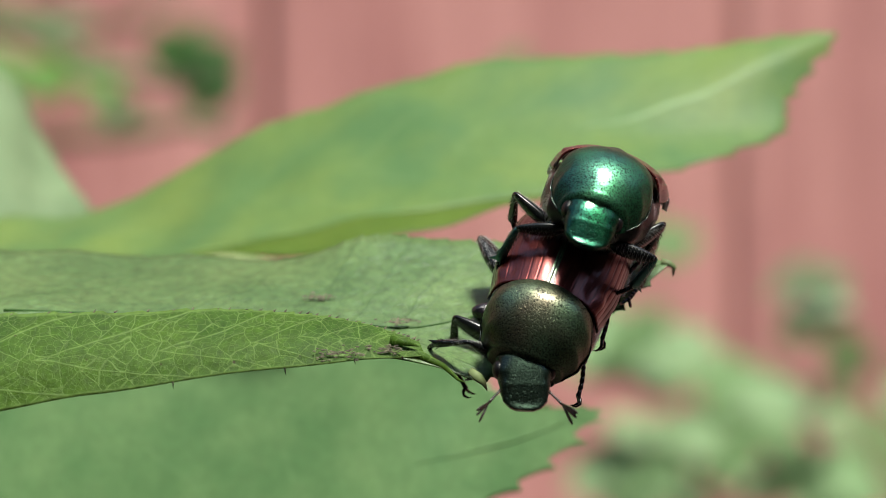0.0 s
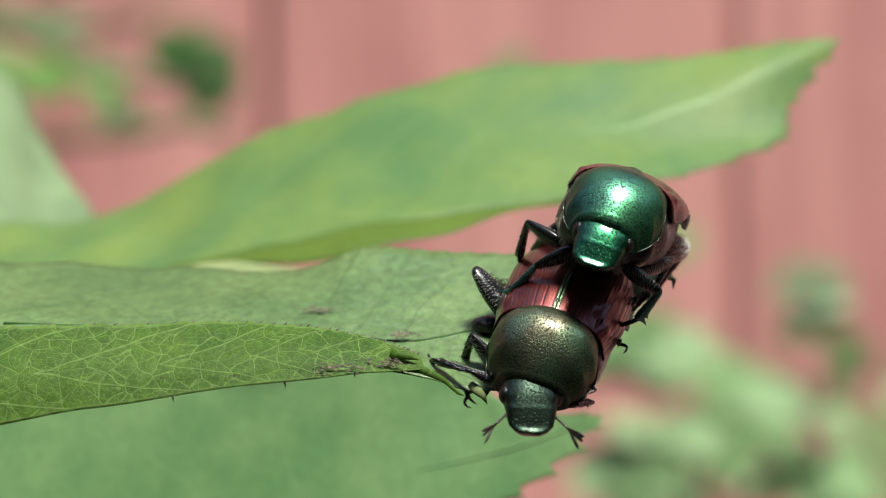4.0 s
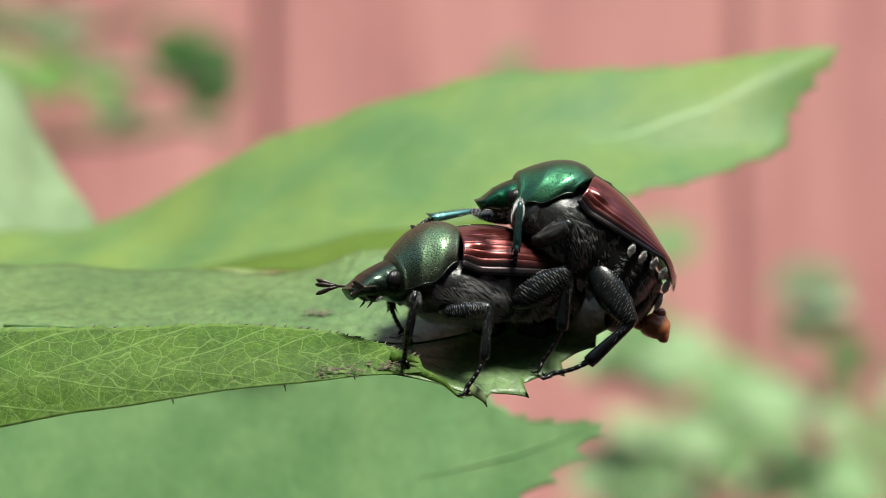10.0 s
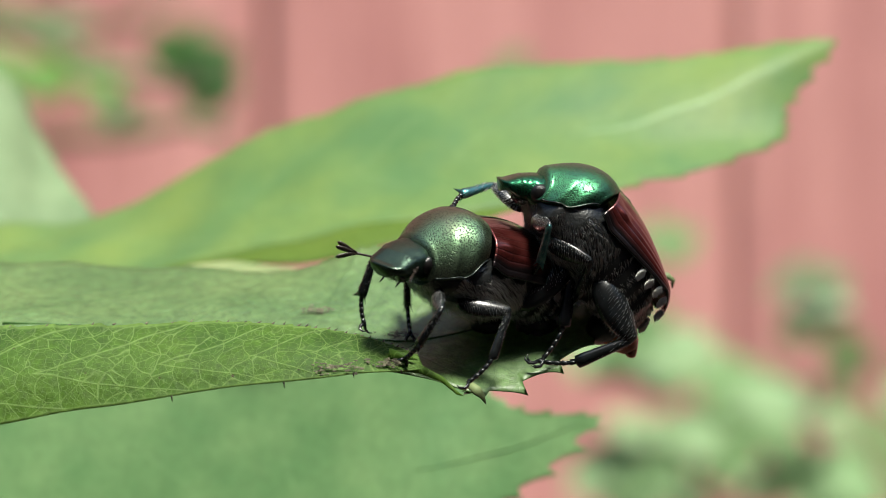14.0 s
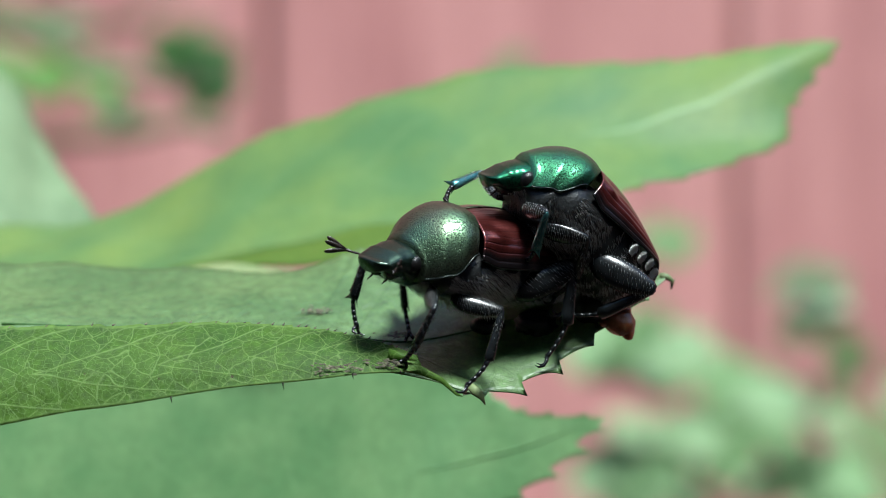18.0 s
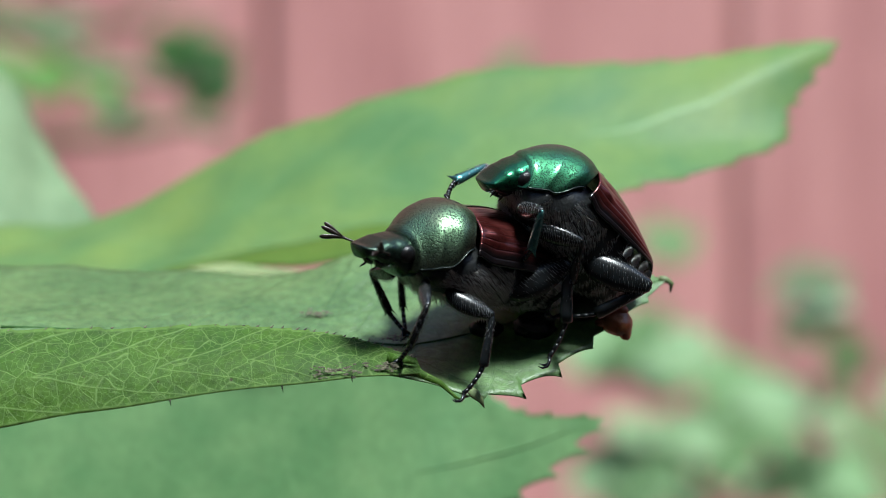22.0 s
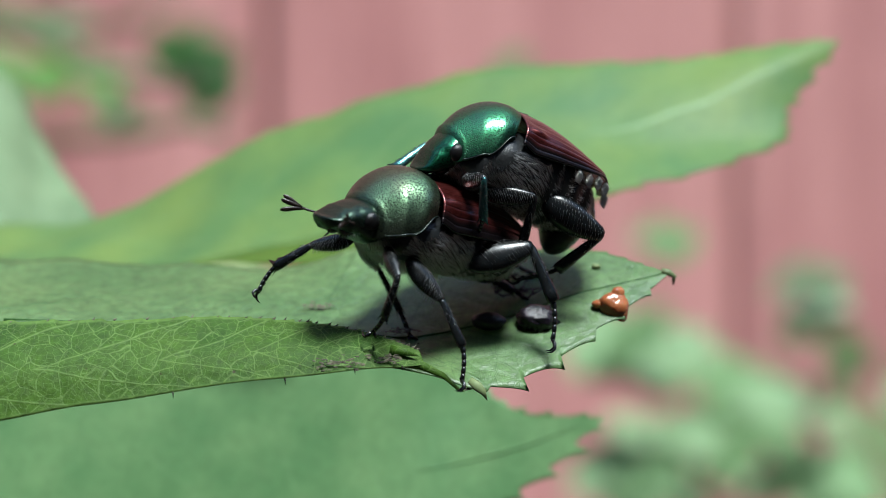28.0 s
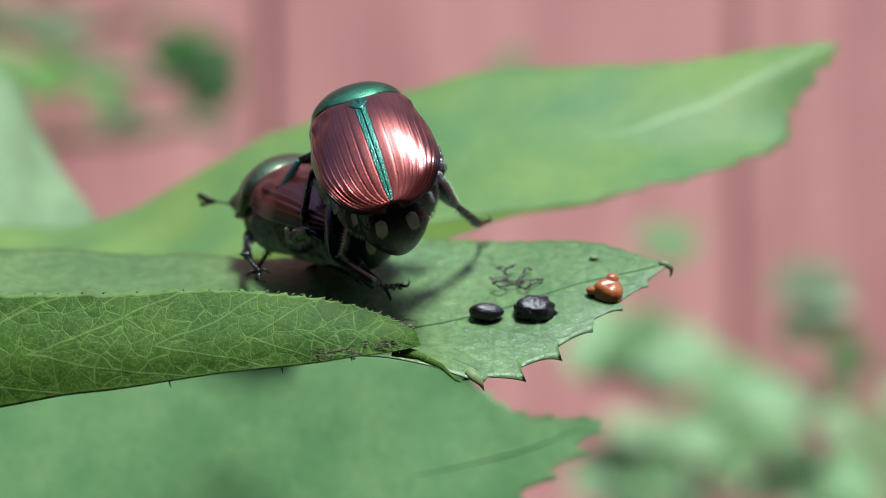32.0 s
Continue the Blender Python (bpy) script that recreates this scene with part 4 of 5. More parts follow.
carrier = beetle("beetle", "bronze-green beetle with copper wing covers, carrying another", LOWER, BRONZE_SHELL, HEAD_BRONZE, LEG, 3)
rider = beetle("beetle", "shiny green beetle with copper wing covers, on another beetle", UPPER, GREEN_SHELL, HEAD_GREEN, BLUE_LEG, 4)

# ---- droppings on the leaf ----
fr = blob((0, 0, 0), (0.95, 0.74, 0.64), seg=40)
for v in fr.verts:
    v.co *= 1 + 0.16 * noise.noise(v.co * 1.9) + 0.2 * noise.noise(v.co * 4.3) + 0.09 * noise.noise(v.co * 8.0)
pellet = tagged(part("dropping", fr, FRASS), "black lumpy dropping on the leaf", "dropping", "black droppings")
fr = blob((0, 0, 0), (0.8, 0.42, 0.42), seg=24, rough=0.14)
pellet_small = tagged(part("dropping", fr, FRASS), "small black oval dropping on the leaf", "dropping", "black droppings")
wet_bm = blob((0, 0, 0), (0.72, 0.5, 0.56), seg=22, rough=0.25)
blob((0.3, 0, -0.35), (0.34, 0.3, 0.42), wet_bm, 20, 0.3)
blob((-0.6, 0.1, 0.02), (0.5, 0.3, 0.2), wet_bm, 18, 0.3, 0.2)
blob((0.12, 0, 0.42), (0.3, 0.25, 0.42), wet_bm, 16, 0.3)
wet = tagged(part("dropping", wet_bm, WET), "glossy wet orange dropping", "dropping")


# ---- what moves ----
STEP = 0.25
TIMES = [k * STEP for k in range(129)]


def value(rows, t):
    """Smooth value at t of rows (t, a, b, ...)."""
    rows = [(*r, 0.0) if len(r) == 2 else r for r in rows]
    if t <= rows[0][0]:
        return Vector(rows[0][1:])
    for i, (a, b) in enumerate(zip(rows, rows[1:])):
        if t <= b[0]:
            f = (t - a[0]) / (b[0] - a[0])
            va, vb = Vector(a[1:]), Vector(b[1:])
            za = (vb - Vector(rows[i - 1][1:])) / (b[0] - rows[i - 1][0]) if i else (vb - va) / (b[0] - a[0])
            zb = (Vector(rows[i + 2][1:]) - va) / (rows[i + 2][0] - a[0]) if i + 2 < len(rows) else (vb - va) / (b[0] - a[0])
            h = b[0] - a[0]
            za, zb = za * h * 0.6, zb * h * 0.6
            return va * (2 * f ** 3 - 3 * f * f + 1) + za * (f ** 3 - 2 * f * f + f) + vb * (3 * f * f - 2 * f ** 3) + zb * (f ** 3 - f * f)
    return Vector(rows[-1][1:])


def way(rows):
    """Poses at even steps from rows of (t, x, y, z, rx, ry, rz), in millimetres and degrees."""
    places = [(r[0], *r[1:4]) for r in rows]
    turns = [(r[0], pose(0, 0, 0, *r[4:]).to_quaternion()) for r in rows]
    made = []
    for t in TIMES:
        q = turns[-1][1]
        for (a, qa), (b, qb) in zip(turns, turns[1:]):
            if a <= t <= b:
                f = (t - a) / (b - a)
                q = qa.slerp(qb, f * f * (3 - 2 * f) * 0.5 + f * 0.5)
                break
        made.append(Matrix.LocRotScale(value(places, t) * MM, q, None))
    return made


def aim(p, q, pole):
    """The pose at p whose x axis points to q, with its z axis near pole."""
    x = (q - p).normalized()
    y = pole.cross(x).normalized()
    z = x.cross(y)
    return Matrix.Translation(p * MM) @ Matrix((x, y, z)).transposed().to_4x4()


def limb(hip, toe, lf, ll, pole):
    """Two joints from hip to toe: the poses of upper and lower leg."""
    d = toe - hip
    r = min(max(d.length, abs(ll - lf) + 0.15), lf + ll - 0.05)
    x = d.normalized()
    up = (pole - x * pole.dot(x)).normalized()
    c = (lf * lf + r * r - ll * ll) / (2 * lf * r)
    knee = hip + x * lf * c + up * lf * math.sqrt(max(0.0, 1 - c * c))
    return aim(hip, knee, up), aim(knee, hip + x * r, up)


def step_legs(root, body, feet):
    """feet: for each leg, a function of the time's index that gives the toe in the beetle's own space, and the pole."""
    for key, (fm, tb, hip, lf, ll) in LEGS[root.name].items():
        toe_of, pole = feet[key]
        rows_f, rows_t = [], []
        for k, t in enumerate(TIMES):
            a, b = limb(hip, toe_of(k), lf, ll, pole)
            rows_f.append((t, a))
            rows_t.append((t, b))
        walk(fm, rows_f)
        walk(tb, rows_t)


def motions():
    # leaves in the wind: t, sideways, back, up in millimetres, turn about the view line
    leaf_sway = [(0, 0.00, 0, 0.50, 0.00), (2, 0.00, 0, 0.10, 0.00), (3.5, 0.00, 0, -0.10, 0.00), (5.5, 0.00, 0, 0.00, 0.00), (6.5, 0.00, 0, -0.12, 0.00), (7, 0.00, 0, 0.10, 0.00), (8, 0.00, 0, 0.08, 0.00), (9, 0.00, 0, 0.00, 0.00), (10, 0.00, 0, -0.20, 0.00), (11, 0.00, 0, -0.08, 0.00), (12, -0.05, 0, 0.03, 0.00), (13, -0.05, 0, 0.03, 0.00), (14.5, -0.05, 0, -0.12, 0.00), (16.5, -0.05, 0, 0.10, 0.00), (18, -0.08, 0, -0.12, 0.00), (20, -0.10, 0, -0.20, 0.00)]
    leaf_sway += [(22, -0.12, 0, -0.25, 0.00), (23.5, -0.12, 0, -0.33, 0.00), (24.5, -0.15, 0, -0.08, 0.00), (25, -0.18, 0, 0.00, 0.00), (25.5, -0.12, 0, -0.23, 0.00), (27.5, -0.15, 0, 0.35, 0.00), (28, 0.00, 0, 0.08, 0.00), (28.5, -0.05, 0, 0.25, 0.00), (29, -0.05, 0, 0.23, 0.00), (29.5, 0.00, 0, 0.08, 0.00), (30, -0.05, 0, 0.40, 0.20), (30.5, -0.10, 0, 0.50, 0.20), (31, -0.12, 0, 0.56, 0.20), (32, -0.12, 0, 0.62, 0.20)]
    back_sway = [(0, -0.06, 0, 0.59), (2, 0.12, 0, 0.29), (3.5, 0.09, 0, 0.21), (5.5, -0.09, 0, 0.24), (7, -0.12, 0, 0.29), (9, 0.00, 0, 0.00), (10, 0.06, 0, -0.24), (11, -0.03, 0, 0.09), (13, -0.09, 0, 0.24), (14.5, -0.03, 0, 0.18), (16.5, 0.06, 0, 0.12), (20, 0.06, 0, 0.06), (25, 0.00, 0, 0.15), (27.5, 0.00, 0, 0.18), (29, 0.12, 0, -0.03), (30, 0.18, 0, -0.09), (30.5, 0.18, 0, -0.24), (31, 0.09, 0, 0.03), (32, 0.09, 0, -0.03)]
    base = [Matrix.Translation((LEAF_BASE - BUSH) * MM) @ Matrix.Translation(value(leaf_sway, t).to_3d() * MM) @ pose(0, 0, 0, 0, value(leaf_sway, t)[3], 0) for t in TIMES]
    walk(leaf, list(zip(TIMES, base)))
    # the curled margin opens about its lower edge as the weight leaves it
    unroll = [(0, -1), (5.5, 0), (27, 0), (29, 2), (30, 4), (30.5, 12), (31, 18), (32, 25)]
    hinge, axis = CURL_HINGE - LEAF_BASE, Vector((19.0, 0.25, 2.7)).normalized()
    for ob in (curl, margin_teeth, spot_a, spot_b):
        walk(ob, [(t, Matrix.Translation(hinge * MM) @ Matrix.Rotation(radians(value(unroll, t)[0]), 4, axis) @ Matrix.Translation(-hinge * MM)) for t in TIMES])
    carried_by_leaf = [Matrix.Translation(BUSH * MM) @ m @ Matrix.Translation(-LEAF_BASE * MM) for m in base]
    for ob, b, k in ((back, BACK_BASE, 1.0), (lower_leaf, LOW_BASE, 0.9), (side_leaf, SIDE_BASE, 0.3)):
        walk(ob, [(t, Matrix.Translation((b - BUSH + value(back_sway, t) * k) * MM)) for t in TIMES])

    low_rows = [
        (0, 4.61, 1.00, -3.46, -24.0, 44.6, -117.3),
        (1, 4.81, 0.90, -3.88, -22.6, 44.0, -114.5),
        (2, 4.93, 0.96, -4.87, -26.0, 39.2, -120.2),
        (3, 4.86, 0.95, -4.88, -23.8, 38.7, -116.9),
        (3.5, 5.04, 1.00, -5.26, -22.4, 37.8, -116.1),
        (5.5, 3.74, 0.66, -4.14, -8.3, 36.6, -101.6),
        (6, 3.32, 0.74, -4.06, -14.9, 34.6, -109.0),
        (6.5, 2.01, 0.68, -3.41, -10.6, 14.7, -108.1),
        (7, 0.73, 0.65, -2.75, -17.4, 12.2, -112.8),
        (7.5, 0.60, 0.48, -3.14, -15.5, 1.9, -138.5),
        (8, 0.37, 0.50, -3.39, -5.9, -4.8, -153.4),
        (8.5, 1.16, 0.40, -2.99, -3.8, -0.9, -154.6),
        (9, 1.35, 0.29, -2.75, -4.0, -2.2, -154.2),
        (10, 1.31, 0.42, -3.22, 0.4, -1.7, -161.2)]
    low_rows += [
        (11, 0.86, 0.62, -2.85, -2.0, 1.7, -159.6),
        (12, 0.65, 0.71, -2.54, -12.6, -0.5, -152.6),
        (13, 0.50, 0.52, -2.56, -9.3, -4.2, -145.6),
        (14, 1.08, 0.56, -2.74, -13.2, -8.8, -139.6),
        (14.5, 1.11, 0.59, -2.89, -4.9, -9.3, -143.2),
        (16.5, 0.97, 0.64, -2.06, -12.5, -0.5, -138.4),
        (17, 1.09, 0.62, -2.26, -11.0, -1.0, -141.6),
        (18, 0.96, 0.60, -2.32, -13.4, -1.7, -142.2),
        (19, 0.93, 0.50, -2.43, -12.6, -2.3, -142.8),
        (20, 0.84, 0.41, -2.44, -12.0, -2.8, -144.2),
        (21, 0.49, 0.36, -2.24, -10.2, -6.7, -150.4),
        (22, 0.73, 0.35, -2.31, -11.5, -7.0, -143.3),
        (23, 0.74, 0.42, -2.30, -10.3, -7.5, -149.2),
        (24, 0.05, 0.35, -1.94, -11.9, -4.4, -159.0)]
    low_rows += [
        (24.5, 0.03, 0.39, -2.00, -8.2, -1.2, -161.4),
        (25, -0.02, 0.45, -1.24, -5.0, -9.7, -152.4),
        (25.5, 0.78, 0.50, -2.05, 0.4, -4.7, -147.3),
        (27.5, -1.97, 0.09, -1.87, -7.7, 1.5, -164.5),
        (28, -1.24, 0.19, -0.94, -11.4, -7.9, -136.2),
        (28.5, -0.97, 0.05, -0.51, -14.4, -10.1, -151.4),
        (29, -2.13, 0.04, -0.15, -21.1, -9.5, -152.9),
        (29.5, -2.06, 0.07, -0.22, -14.7, -9.2, -153.9),
        (30, -2.02, 0.13, -1.26, -4.9, 6.7, -172.0),
        (30.5, -3.97, 4.00, -0.10, -25, -12, 148),
        (31, -5.01, 5.98, 0.32, -13, -22, 133),
        (32, -6.11, 5.81, -0.12, -10.8, -10.4, 132)]
    up_rows = [
        (0, 6.50, 0.49, 0.34, -18.0, 9.9, -100.0),
        (1, 7.09, 0.52, 0.41, -18.8, 11.9, -101.3),
        (2, 7.05, 0.50, -0.15, -19.9, 10.5, -100.9),
        (3, 7.26, 0.55, -0.45, -18.6, 7.7, -102.5),
        (3.5, 7.58, 0.61, -0.52, -18.2, 10.7, -102.6),
        (5.5, 5.87, 0.28, -0.37, -21.5, 10.1, -113.7),
        (6, 6.23, 0.31, -0.38, -22.1, 10.8, -116.1),
        (6.5, 5.04, 0.26, 0.23, -27.5, 5.0, -111.8),
        (7, 4.90, 0.53, 0.19, -30.6, -8.5, -139.6),
        (7.5, 4.66, 0.37, -1.10, -28.4, -19.7, -157.1),
        (8, 4.31, 0.46, -0.96, -14.6, -24.8, -169.0),
        (8.5, 4.73, 0.59, -0.57, -16.1, -26.3, -162.2),
        (9, 4.66, 0.64, -0.19, -21.5, -27.7, -153.8),
        (10, 5.30, 0.61, -0.88, -7.0, -29.4, -174.2)]
    up_rows += [
        (11, 4.76, 0.50, -0.37, 7.2, -35.1, -177.5),
        (12, 4.85, 0.59, -0.41, -0.7, -37.9, -168.7),
        (13, 4.68, 0.61, -0.70, -9.7, -39.9, -166.3),
        (14, 5.24, 0.63, -0.95, -16.7, -42.5, -158.3),
        (14.5, 5.11, 0.64, -1.02, -11.9, -40.4, -159.1),
        (16.5, 4.20, 0.80, 0.38, -17.4, -27.7, -148.8),
        (17, 4.54, 0.79, 0.05, -12.0, -33.2, -149.8),
        (18, 4.66, 0.69, -0.24, -14.0, -36.0, -149.2),
        (19, 4.68, 0.71, -0.25, -18.7, -35.6, -147.5),
        (20, 4.71, 0.67, -0.31, -19.4, -35.8, -146.4),
        (21, 4.54, 0.59, -0.53, -18.3, -38.6, -148.7),
        (22, 4.40, 0.69, -0.14, -19.0, -35.8, -146.4),
        (23, 4.46, 0.70, -0.27, -16.1, -38.6, -148.8),
        (24, 3.93, 0.67, 0.02, -19.7, -35.3, -147.6)]
    up_rows += [
        (24.5, 3.46, 0.76, 0.49, -8.7, -24.6, -157.2),
        (25, 3.53, 0.91, 1.01, -1.9, -23.9, -160.8),
        (25.5, 3.22, 0.97, 1.41, -0.4, -10.4, -151.7),
        (27.5, 0.90, 1.33, 1.80, -9.2, -2.3, -160.3),
        (28, 2.54, 1.26, 1.83, -9.9, -13.5, -148.5),
        (28.5, 2.59, 1.12, 1.90, -12.5, -21.4, -149.2),
        (29, 2.16, 1.01, 1.89, -16.1, -23.3, -155.4),
        (29.5, 2.29, 0.96, 1.83, -8.6, -26.9, -155.4),
        (30, 1.27, 0.80, 2.18, 2.2, -8.2, -168.7),
        (30.5, -1.17, 1.35, 2.31, -30.4, -15, 141.2),
        (31, -1.16, 1.60, 2.53, -37.9, -29.8, 114.3),
        (32, -2.81, 1.28, 2.71, -19.8, -33, 106)]
    low_way, up_way = way(low_rows), way(up_rows)
    walk(carrier, list(zip(TIMES, low_way)))
    walk(rider, list(zip(TIMES, up_way)))

    # heads: t, turn to the beetle's left, nod
    carrier_head = [(0, 20, 0), (1, 20, -3), (2, 17, 10), (3, 18, -1), (3.5, 21, 4), (5.5, 5, -7), (6, 2, -5), (6.5, -11, 0), (7, 3, -1), (7.5, -3, 5), (8, 5, 3), (8.5, -3, 0), (9, 1, 22), (10, 6, 9), (11, 2, -1), (12, 7, 3), (13, 9, 9), (14, 18, 7), (14.5, 16, 3), (16.5, 13, -2), (17, 15, -3), (18, 13, -6), (19, 13, -3), (20, 8, -4), (21, -8, -11), (22, 2, -5), (23, 4, -6), (24, -7, 0), (24.5, -3, -3), (25, -6, 2), (25.5, 11, -5), (27.5, 0, 2), (28, 1, 2), (28.5, -2, 3), (29, 13, -9), (29.5, 8, -2), (30, -1, -2), (30.5, -8, 9), (31, -3, 1), (32, -5, 1)]
    rider_head = [(0, 5, -6), (1, 14, -12), (2, 8, -11), (3, 2, -8), (3.5, 0, -8), (5.5, 4, -8), (6, 8, -5), (6.5, 12, -6), (7, 31, -1), (7.5, -1, -3), (8, 0, 2), (8.5, -3, -10), (9, 2, 5), (10, 0, -4), (11, 1, -5), (12, -2, -27), (13, 2, 1), (14, -4, -13), (14.5, 2, 18), (16.5, 1, 16), (17, 0, -1), (18, -1, -5), (19, -1, -3), (20, -1, 0), (21, 5, 3), (22, 1, 7), (23, 4, 5), (24, -1, 8), (24.5, 2, 12), (25, 13, 15), (25.5, -2, 0), (27.5, 0, 3), (28, -3, 2), (28.5, -2, 6), (29, 3, 9), (29.5, 0, 1), (30, -4, 11), (30.5, 0, 0), (32, 0, 0)]
    for root, rows in ((carrier, carrier_head), (rider, rider_head)):
        hd, neck = HEADS[root.name]
        walk(hd, [(t, Matrix.Translation(neck * MM) @ pose(0, 0, 0, 0, value(rows, t)[1], value(rows, t)[0])) for t in TIMES])

    # the rider lifts its feelers for a moment
    raised = [(0, 0), (11.25, 0), (11.75, 0.7), (12, 1), (12.25, 1), (12.75, 0), (32, 0)]
    for ob, base, go, to in FEELERS[rider.name]:
        turn = go.rotation_difference(to)
        walk(ob, [(t, Matrix.Translation(base * MM) @ Quaternion().slerp(turn, max(0.0, min(1.0, value(raised, t)[0]))).to_matrix().to_4x4()) for t in TIMES])

    def in_space(poses, rows):
        """Toes given in the world, seen from a moving body."""
        return lambda k: (poses[k].inverted() @ (value(rows, TIMES[k]) * MM)) / MM

    def on_carrier(rows):
        """Toes given on the carrier, seen from the rider."""
        return lambda k: (up_way[k].inverted() @ (low_way[k] @ (value(rows, TIMES[k]) * MM))) / MM

    def own(rows):
        return lambda k: value(rows, TIMES[k])

    feet_low = {
        ('front', 1): (in_space(low_way, [(0, 4.85, -3.00, -6.01), (3.5, 4.85, -3.00, -6.26), (5.5, 3.72, -4.00, -8.57), (6, 2.53, -4.00, -8.33), (6.5, 0.63, -3.00, -6.01), (7, -0.22, -3.00, -5.77), (7.5, 0.14, -3.00, -6.26), (8.5, 0.39, -3.00, -6.13), (9, 0.58, -3.00, -5.97), (9.7, -1.67, -3.00, -5.17), (12, -1.74, -3.00, -5.17), (20, -1.74, -3.00, -5.29), (23, -1.91, -3.00, -5.29), (24, -1.18, -3.00, -5.77), (24.5, -1.11, -3.00, -5.58), (25, -4.40, -3.00, -3.24), (25.5, -0.34, -3.00, -4.56), (27.5, -5.96, -2.00, -2.17), (28, -2.92, -3.00, -4.08), (29, -8.04, -2.00, -1.32), (30, -5.96, -2.00, -2.17), (30.5, -8.41, 2.00, -2.02), (31, -9.18, 2.00, -1.51), (32, -8.79, 2.00, -1.00)]), Vector((0.3, 0.9, 0.5))),
        ('front', -1): (in_space(low_way, [(0, -1.23, 0.00, -4.23), (3.5, -0.98, 0.00, -4.73), (5.5, -1.73, 0.00, -4.60), (6.5, -0.84, -1.00, -4.92), (7, -4.02, 1.00, -3.39), (7.5, -5.79, 1.00, -3.01), (8, -5.66, 1.00, -3.14), (9, -2.98, 0.00, -3.73), (10, -2.12, 1.00, -4.02), (11, -2.38, 1.00, -3.77), (12, -2.88, 1.00, -3.51), (13, -2.50, 1.00, -3.39), (14.5, -4.65, 1.00, -3.39), (16.5, -4.53, 1.00, -3.26), (18, -4.40, 1.00, -3.51), (20, -4.35, 1.00, -3.64), (21, -2.12, 1.00, -4.02), (22.5, -1.87, 1.00, -4.02), (24, -2.12, 1.00, -3.77), (24.5, -2.38, 1.00, -3.26), (25, -4.53, 1.00, -2.38), (25.5, -5.41, 1.00, -3.39), (27.5, -7.18, 1.00, -1.74), (28, -8.60, 0.00, -1.48), (29, -9.46, 1.00, 0.03), (30, -7.18, 1.00, -2.50), (30.5, -7.68, 4.00, -2.06), (31, -8.73, 4.00, -1.54), (32, -8.82, 5.00, -1.03)]), Vector((0.3, -0.9, 0.5))),
        ('middle', 1): (in_space(low_way, [(0, 6.33, -1.00, -6.15), (5.5, 6.26, -2.00, -5.84), (6.5, 4.91, -2.00, -5.47), (7, 4.91, -2.00, -5.40), (7.6, 1.96, -3.00, -7.95), (8, 1.59, -3.00, -6.13), (9, 1.59, -3.00, -6.30), (16.5, 1.59, -3.00, -6.18), (20, 1.47, -3.00, -6.55), (23, 1.47, -3.00, -6.62), (25, 1.67, -3.00, -6.45), (25.5, 1.42, -3.00, -6.62), (27.5, 1.71, -3.00, -6.01), (28, 1.88, -3.00, -6.26), (28.5, -1.19, -2.50, -5.32), (29, -1.55, -2.50, -5.13), (29.6, -1.55, -2.50, -5.20), (30, 0.22, -2.50, -5.51), (30.5, 1.15, 0.00, -2.48), (31, 0.40, 0.00, -2.23), (32, -1.62, 1.00, -2.00)]), Vector((-0.8, 0.6, 0.3))),
        ('middle', -1): (in_space(low_way, [(0, 0.41, 2.00, -6.37), (5.5, 0.41, 2.00, -6.37), (7, -1.64, 2.00, -3.81), (8, -1.76, 2.00, -4.01), (9, -1.64, 2.00, -4.12), (13, -1.59, 2.00, -4.19), (20, -1.59, 2.00, -4.27), (25, -1.89, 2.00, -4.06), (28, -1.25, 2.00, -4.19), (30, -2.17, 3.00, -3.85), (31, -5.98, 6.00, -1.84), (32, -6.51, 6.00, -1.58)]), Vector((-0.3, -0.9, 0.6))),
        ('hind', 1): (in_space(low_way, [(0, 7.65, 0.00, -3.98), (5.5, 7.65, 0.00, -3.98), (7, 5.40, 0.00, -5.48), (9, 4.97, -1.00, -5.41), (16.5, 5.09, -1.00, -5.17), (20, 5.34, -1.00, -5.17), (25, 5.34, -1.00, -4.92), (28, 5.59, -1.00, -4.05), (30, 5.34, -1.00, -3.93), (30.5, 3.06, 1.00, -2.63), (31, 0.91, 1.00, -2.50), (32, -2.12, 1.00, -1.74)]), Vector((-0.6, 0.45, 0.6))),
        ('hind', -1): (in_space(low_way, [(0, 4.34, 4.00, -3.11), (7, 4.60, 4.00, -3.11), (16, 5.12, 4.00, -3.11), (25, 5.38, 4.00, -3.11), (30, 4.60, 4.00, -2.59), (31, -0.64, 6.00, -1.04), (32, -3.58, 6.00, -0.77)]), Vector((-0.4, -0.8, 0.5))),
    }
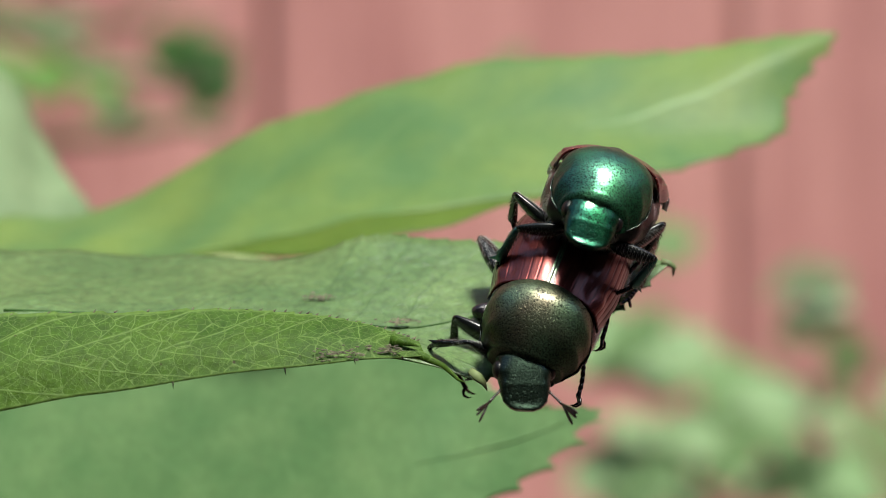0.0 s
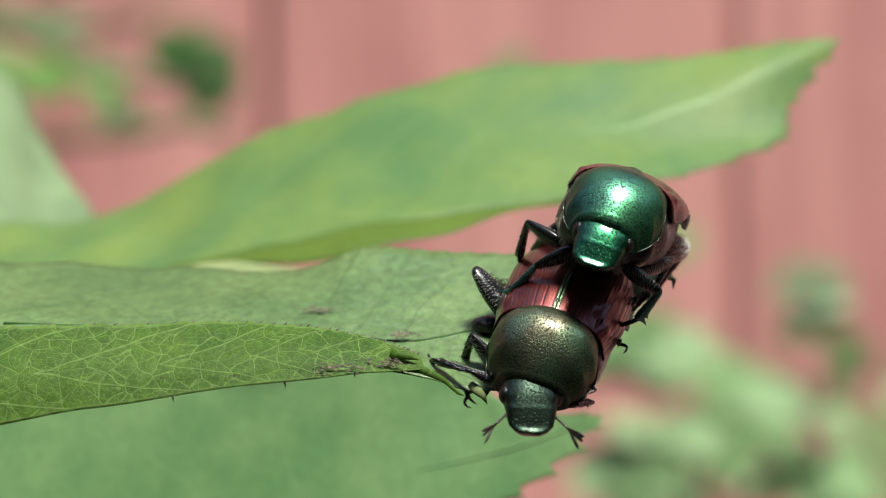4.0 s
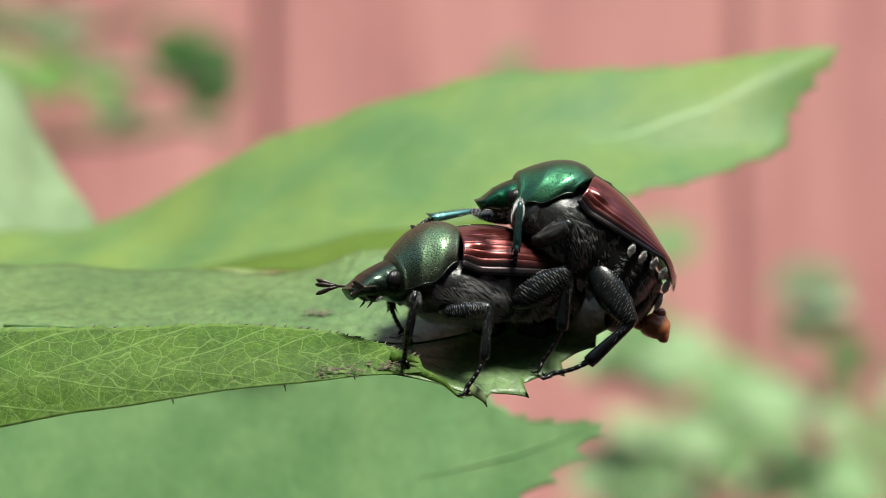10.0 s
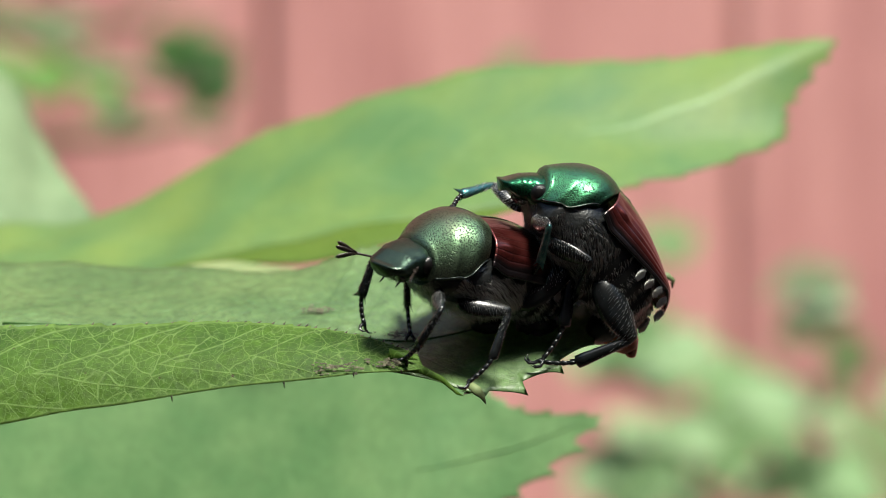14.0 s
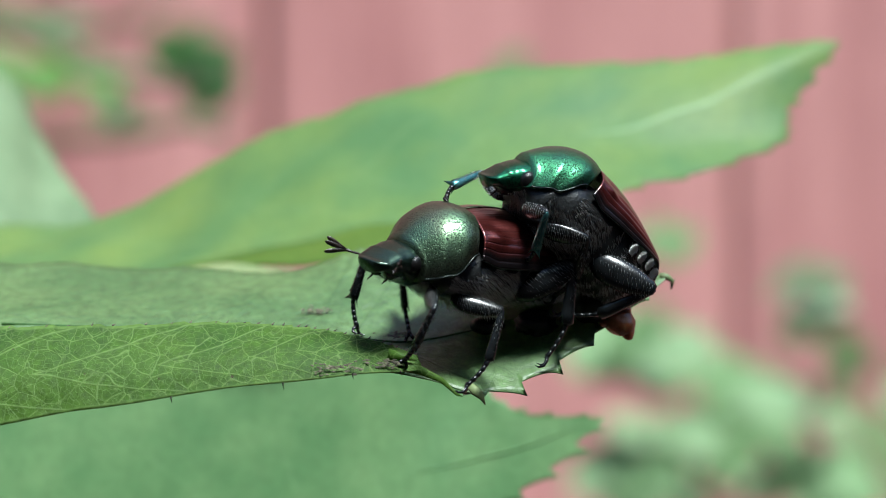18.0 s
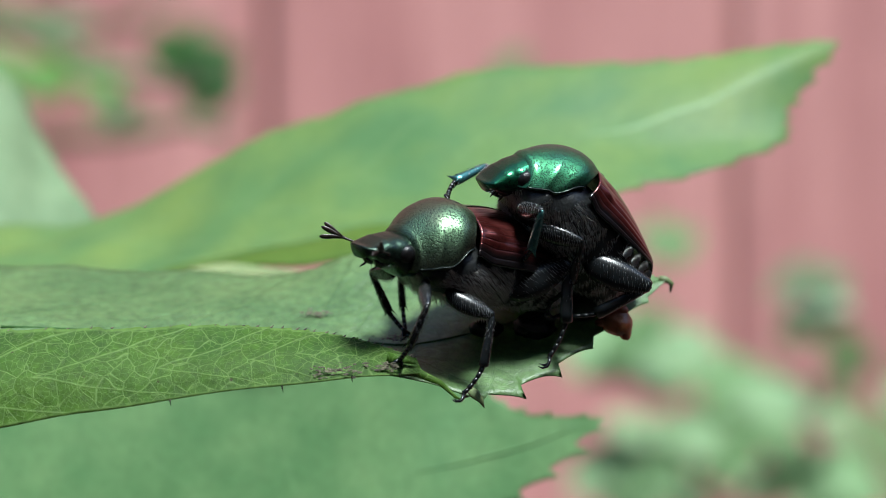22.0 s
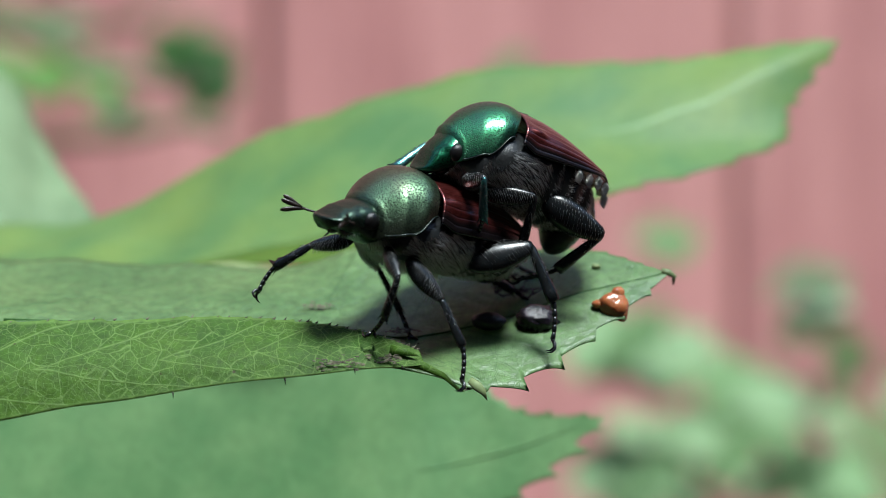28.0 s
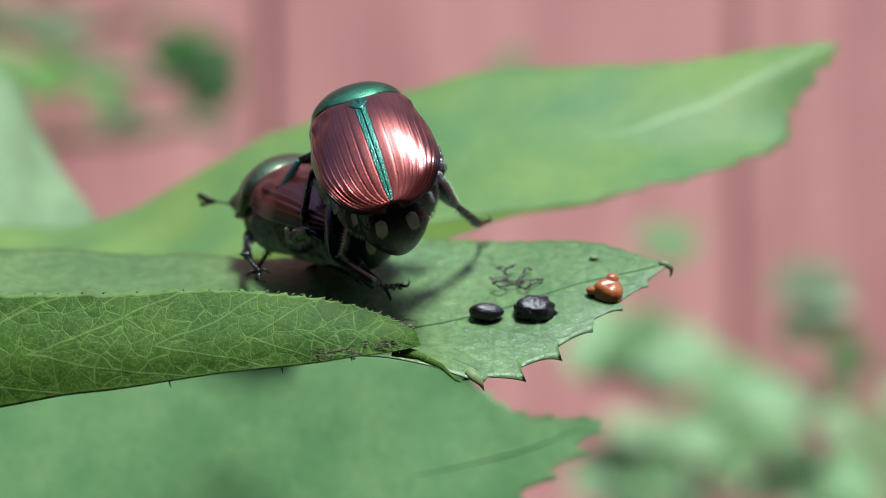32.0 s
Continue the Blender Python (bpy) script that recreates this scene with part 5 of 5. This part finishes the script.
    feet_up = {
        ('front', 1): (on_carrier([(0, -0.8, 2.9, 2), (13, -0.8, 2.95, 1.9), (25, -0.9, 2.95, 1.9), (30, -0.7, 2.95, 1.7), (32, 0, 2.8, 2)]), Vector((0.2, 0.9, 0.4))),
        ('front', -1): (on_carrier([(0, 0.2, -2.95, 2), (6, 0.4, -2.9, 2.1), (7, 2.6, -2.3, 3.3), (9, 2.9, -1.2, 4.2), (13, 2.9, -1, 4.35), (14.5, 2, -1.2, 4.4), (24, 1.8, -1.2, 4.45), (25, 1.5, -2.2, 3.5), (32, 1.5, -2.5, 3)]), Vector((0.3, -0.9, 0.4))),
        ('middle', 1): (on_carrier([(0, -3.2, 2.9, 1.2), (13, -3.4, 2.9, 0.7), (25, -3.6, 2.8, 0.5), (30, -3, 2.9, 1), (32, -2.6, 2.9, 1)]), Vector((-0.75, 0.6, 0.4))),
        ('middle', -1): (on_carrier([(0, -3, -2.8, 1.5), (32, -3, -2.8, 1.2)]), Vector((-0.2, -0.9, 0.3))),
        ('hind', 1): (in_space(up_way, [(0, 8.24, 1.00, -3.01), (6, 8.24, 1.00, -3.01), (7, 5.90, 0.00, -3.98), (8, 5.65, 0.00, -4.23), (9, 5.22, -1.00, -5.71), (10, 4.97, -1.00, -6.23), (11, 4.47, -1.00, -5.66), (14.5, 4.10, -1.00, -5.61), (16.5, 5.15, 0.00, -3.72), (20, 5.20, 0.00, -3.77), (24, 5.02, 0.00, -3.60), (24.5, 5.02, 0.00, -2.97), (25, 5.02, 0.00, -2.85), (25.5, 4.95, 0.00, -2.02), (27.5, 3.93, 1.80, -1.45), (28, 3.74, 1.80, -2.04), (29, 3.34, 1.80, -1.84), (30, 3.74, 1.80, -1.68), (30.5, 2.65, 0.50, -2.35), (31, 1.0, 1.00, -2.10), (32, -1.85, 1.50, -2.40)]), Vector((-0.7, 0.25, -0.5))),
        ('hind', -1): (in_space(up_way, [(0, 7.29, 5.00, -3.14), (7, 7.29, 5.00, -3.14), (16, 6.23, 5.00, -3.14), (25, 5.71, 5.00, -3.14), (30, 3.86, 5.00, -1.03), (30.5, 3.1, 5.00, 0.03), (31, 4.83, 6.00, -0.17), (32, 2.57, 6.50, 0.42)]), Vector((-0.5, -0.3, -0.9))),
    }

    step_legs(carrier, low_way, feet_low)
    step_legs(rider, up_way, feet_up)

    # droppings: two lie on the leaf, the wet one leaves the rider's tail and ends on the leaf's edge
    walk(pellet, [(t, m @ mm(4.28, 1.75, -3.26)) for t, m in zip(TIMES, carried_by_leaf)])
    walk(pellet_small, [(t, m @ mm(2.1, 1.62, -3.33)) for t, m in zip(TIMES, carried_by_leaf)])
    wet_rows = [(0, 9.04, 4.00, -2.06), (7, 9.04, 4.00, -2.33), (8, 9.15, 2.00, -2.53), (9, 8.72, 2.00, -2.28), (10, 9.55, 1.00, -3.44), (11, 8.7, 1.00, -3.57), (12, 8.55, 1.00, -3.62), (13, 8.12, 1.00, -3.92), (14.5, 8.12, 1.00, -4.1), (16.5, 7.82, 1.40, -2.82), (18, 8.03, 1.40, -3.33), (20, 8.10, 1.40, -3.40), (22, 7.90, 1.40, -3.33), (24, 7.72, 1.40, -2.97), (25, 7.69, 1.6, -2.6), (25.5, 7.74, 1.7, -2.83), (27.5, 7.66, 2.2, -2.23), (28, 7.79, 2.1, -2.53), (29, 7.71, 2.2, -2.36), (30, 7.71, 2.2, -2.28), (31, 7.59, 2.2, -2.15), (32, 7.55, 2.3, -1.9)]
    inside = [up_way[k] @ Vector((-4.0 * MM, 0, 1.1 * MM)) for k in range(len(TIMES))]
    walk(wet, [(t, Matrix.Translation(inside[k].lerp(value(wet_rows, t) * MM, min(1.0, max(0.0, (t - 7.25) / 0.75))))) for k, t in enumerate(TIMES)])


motions()
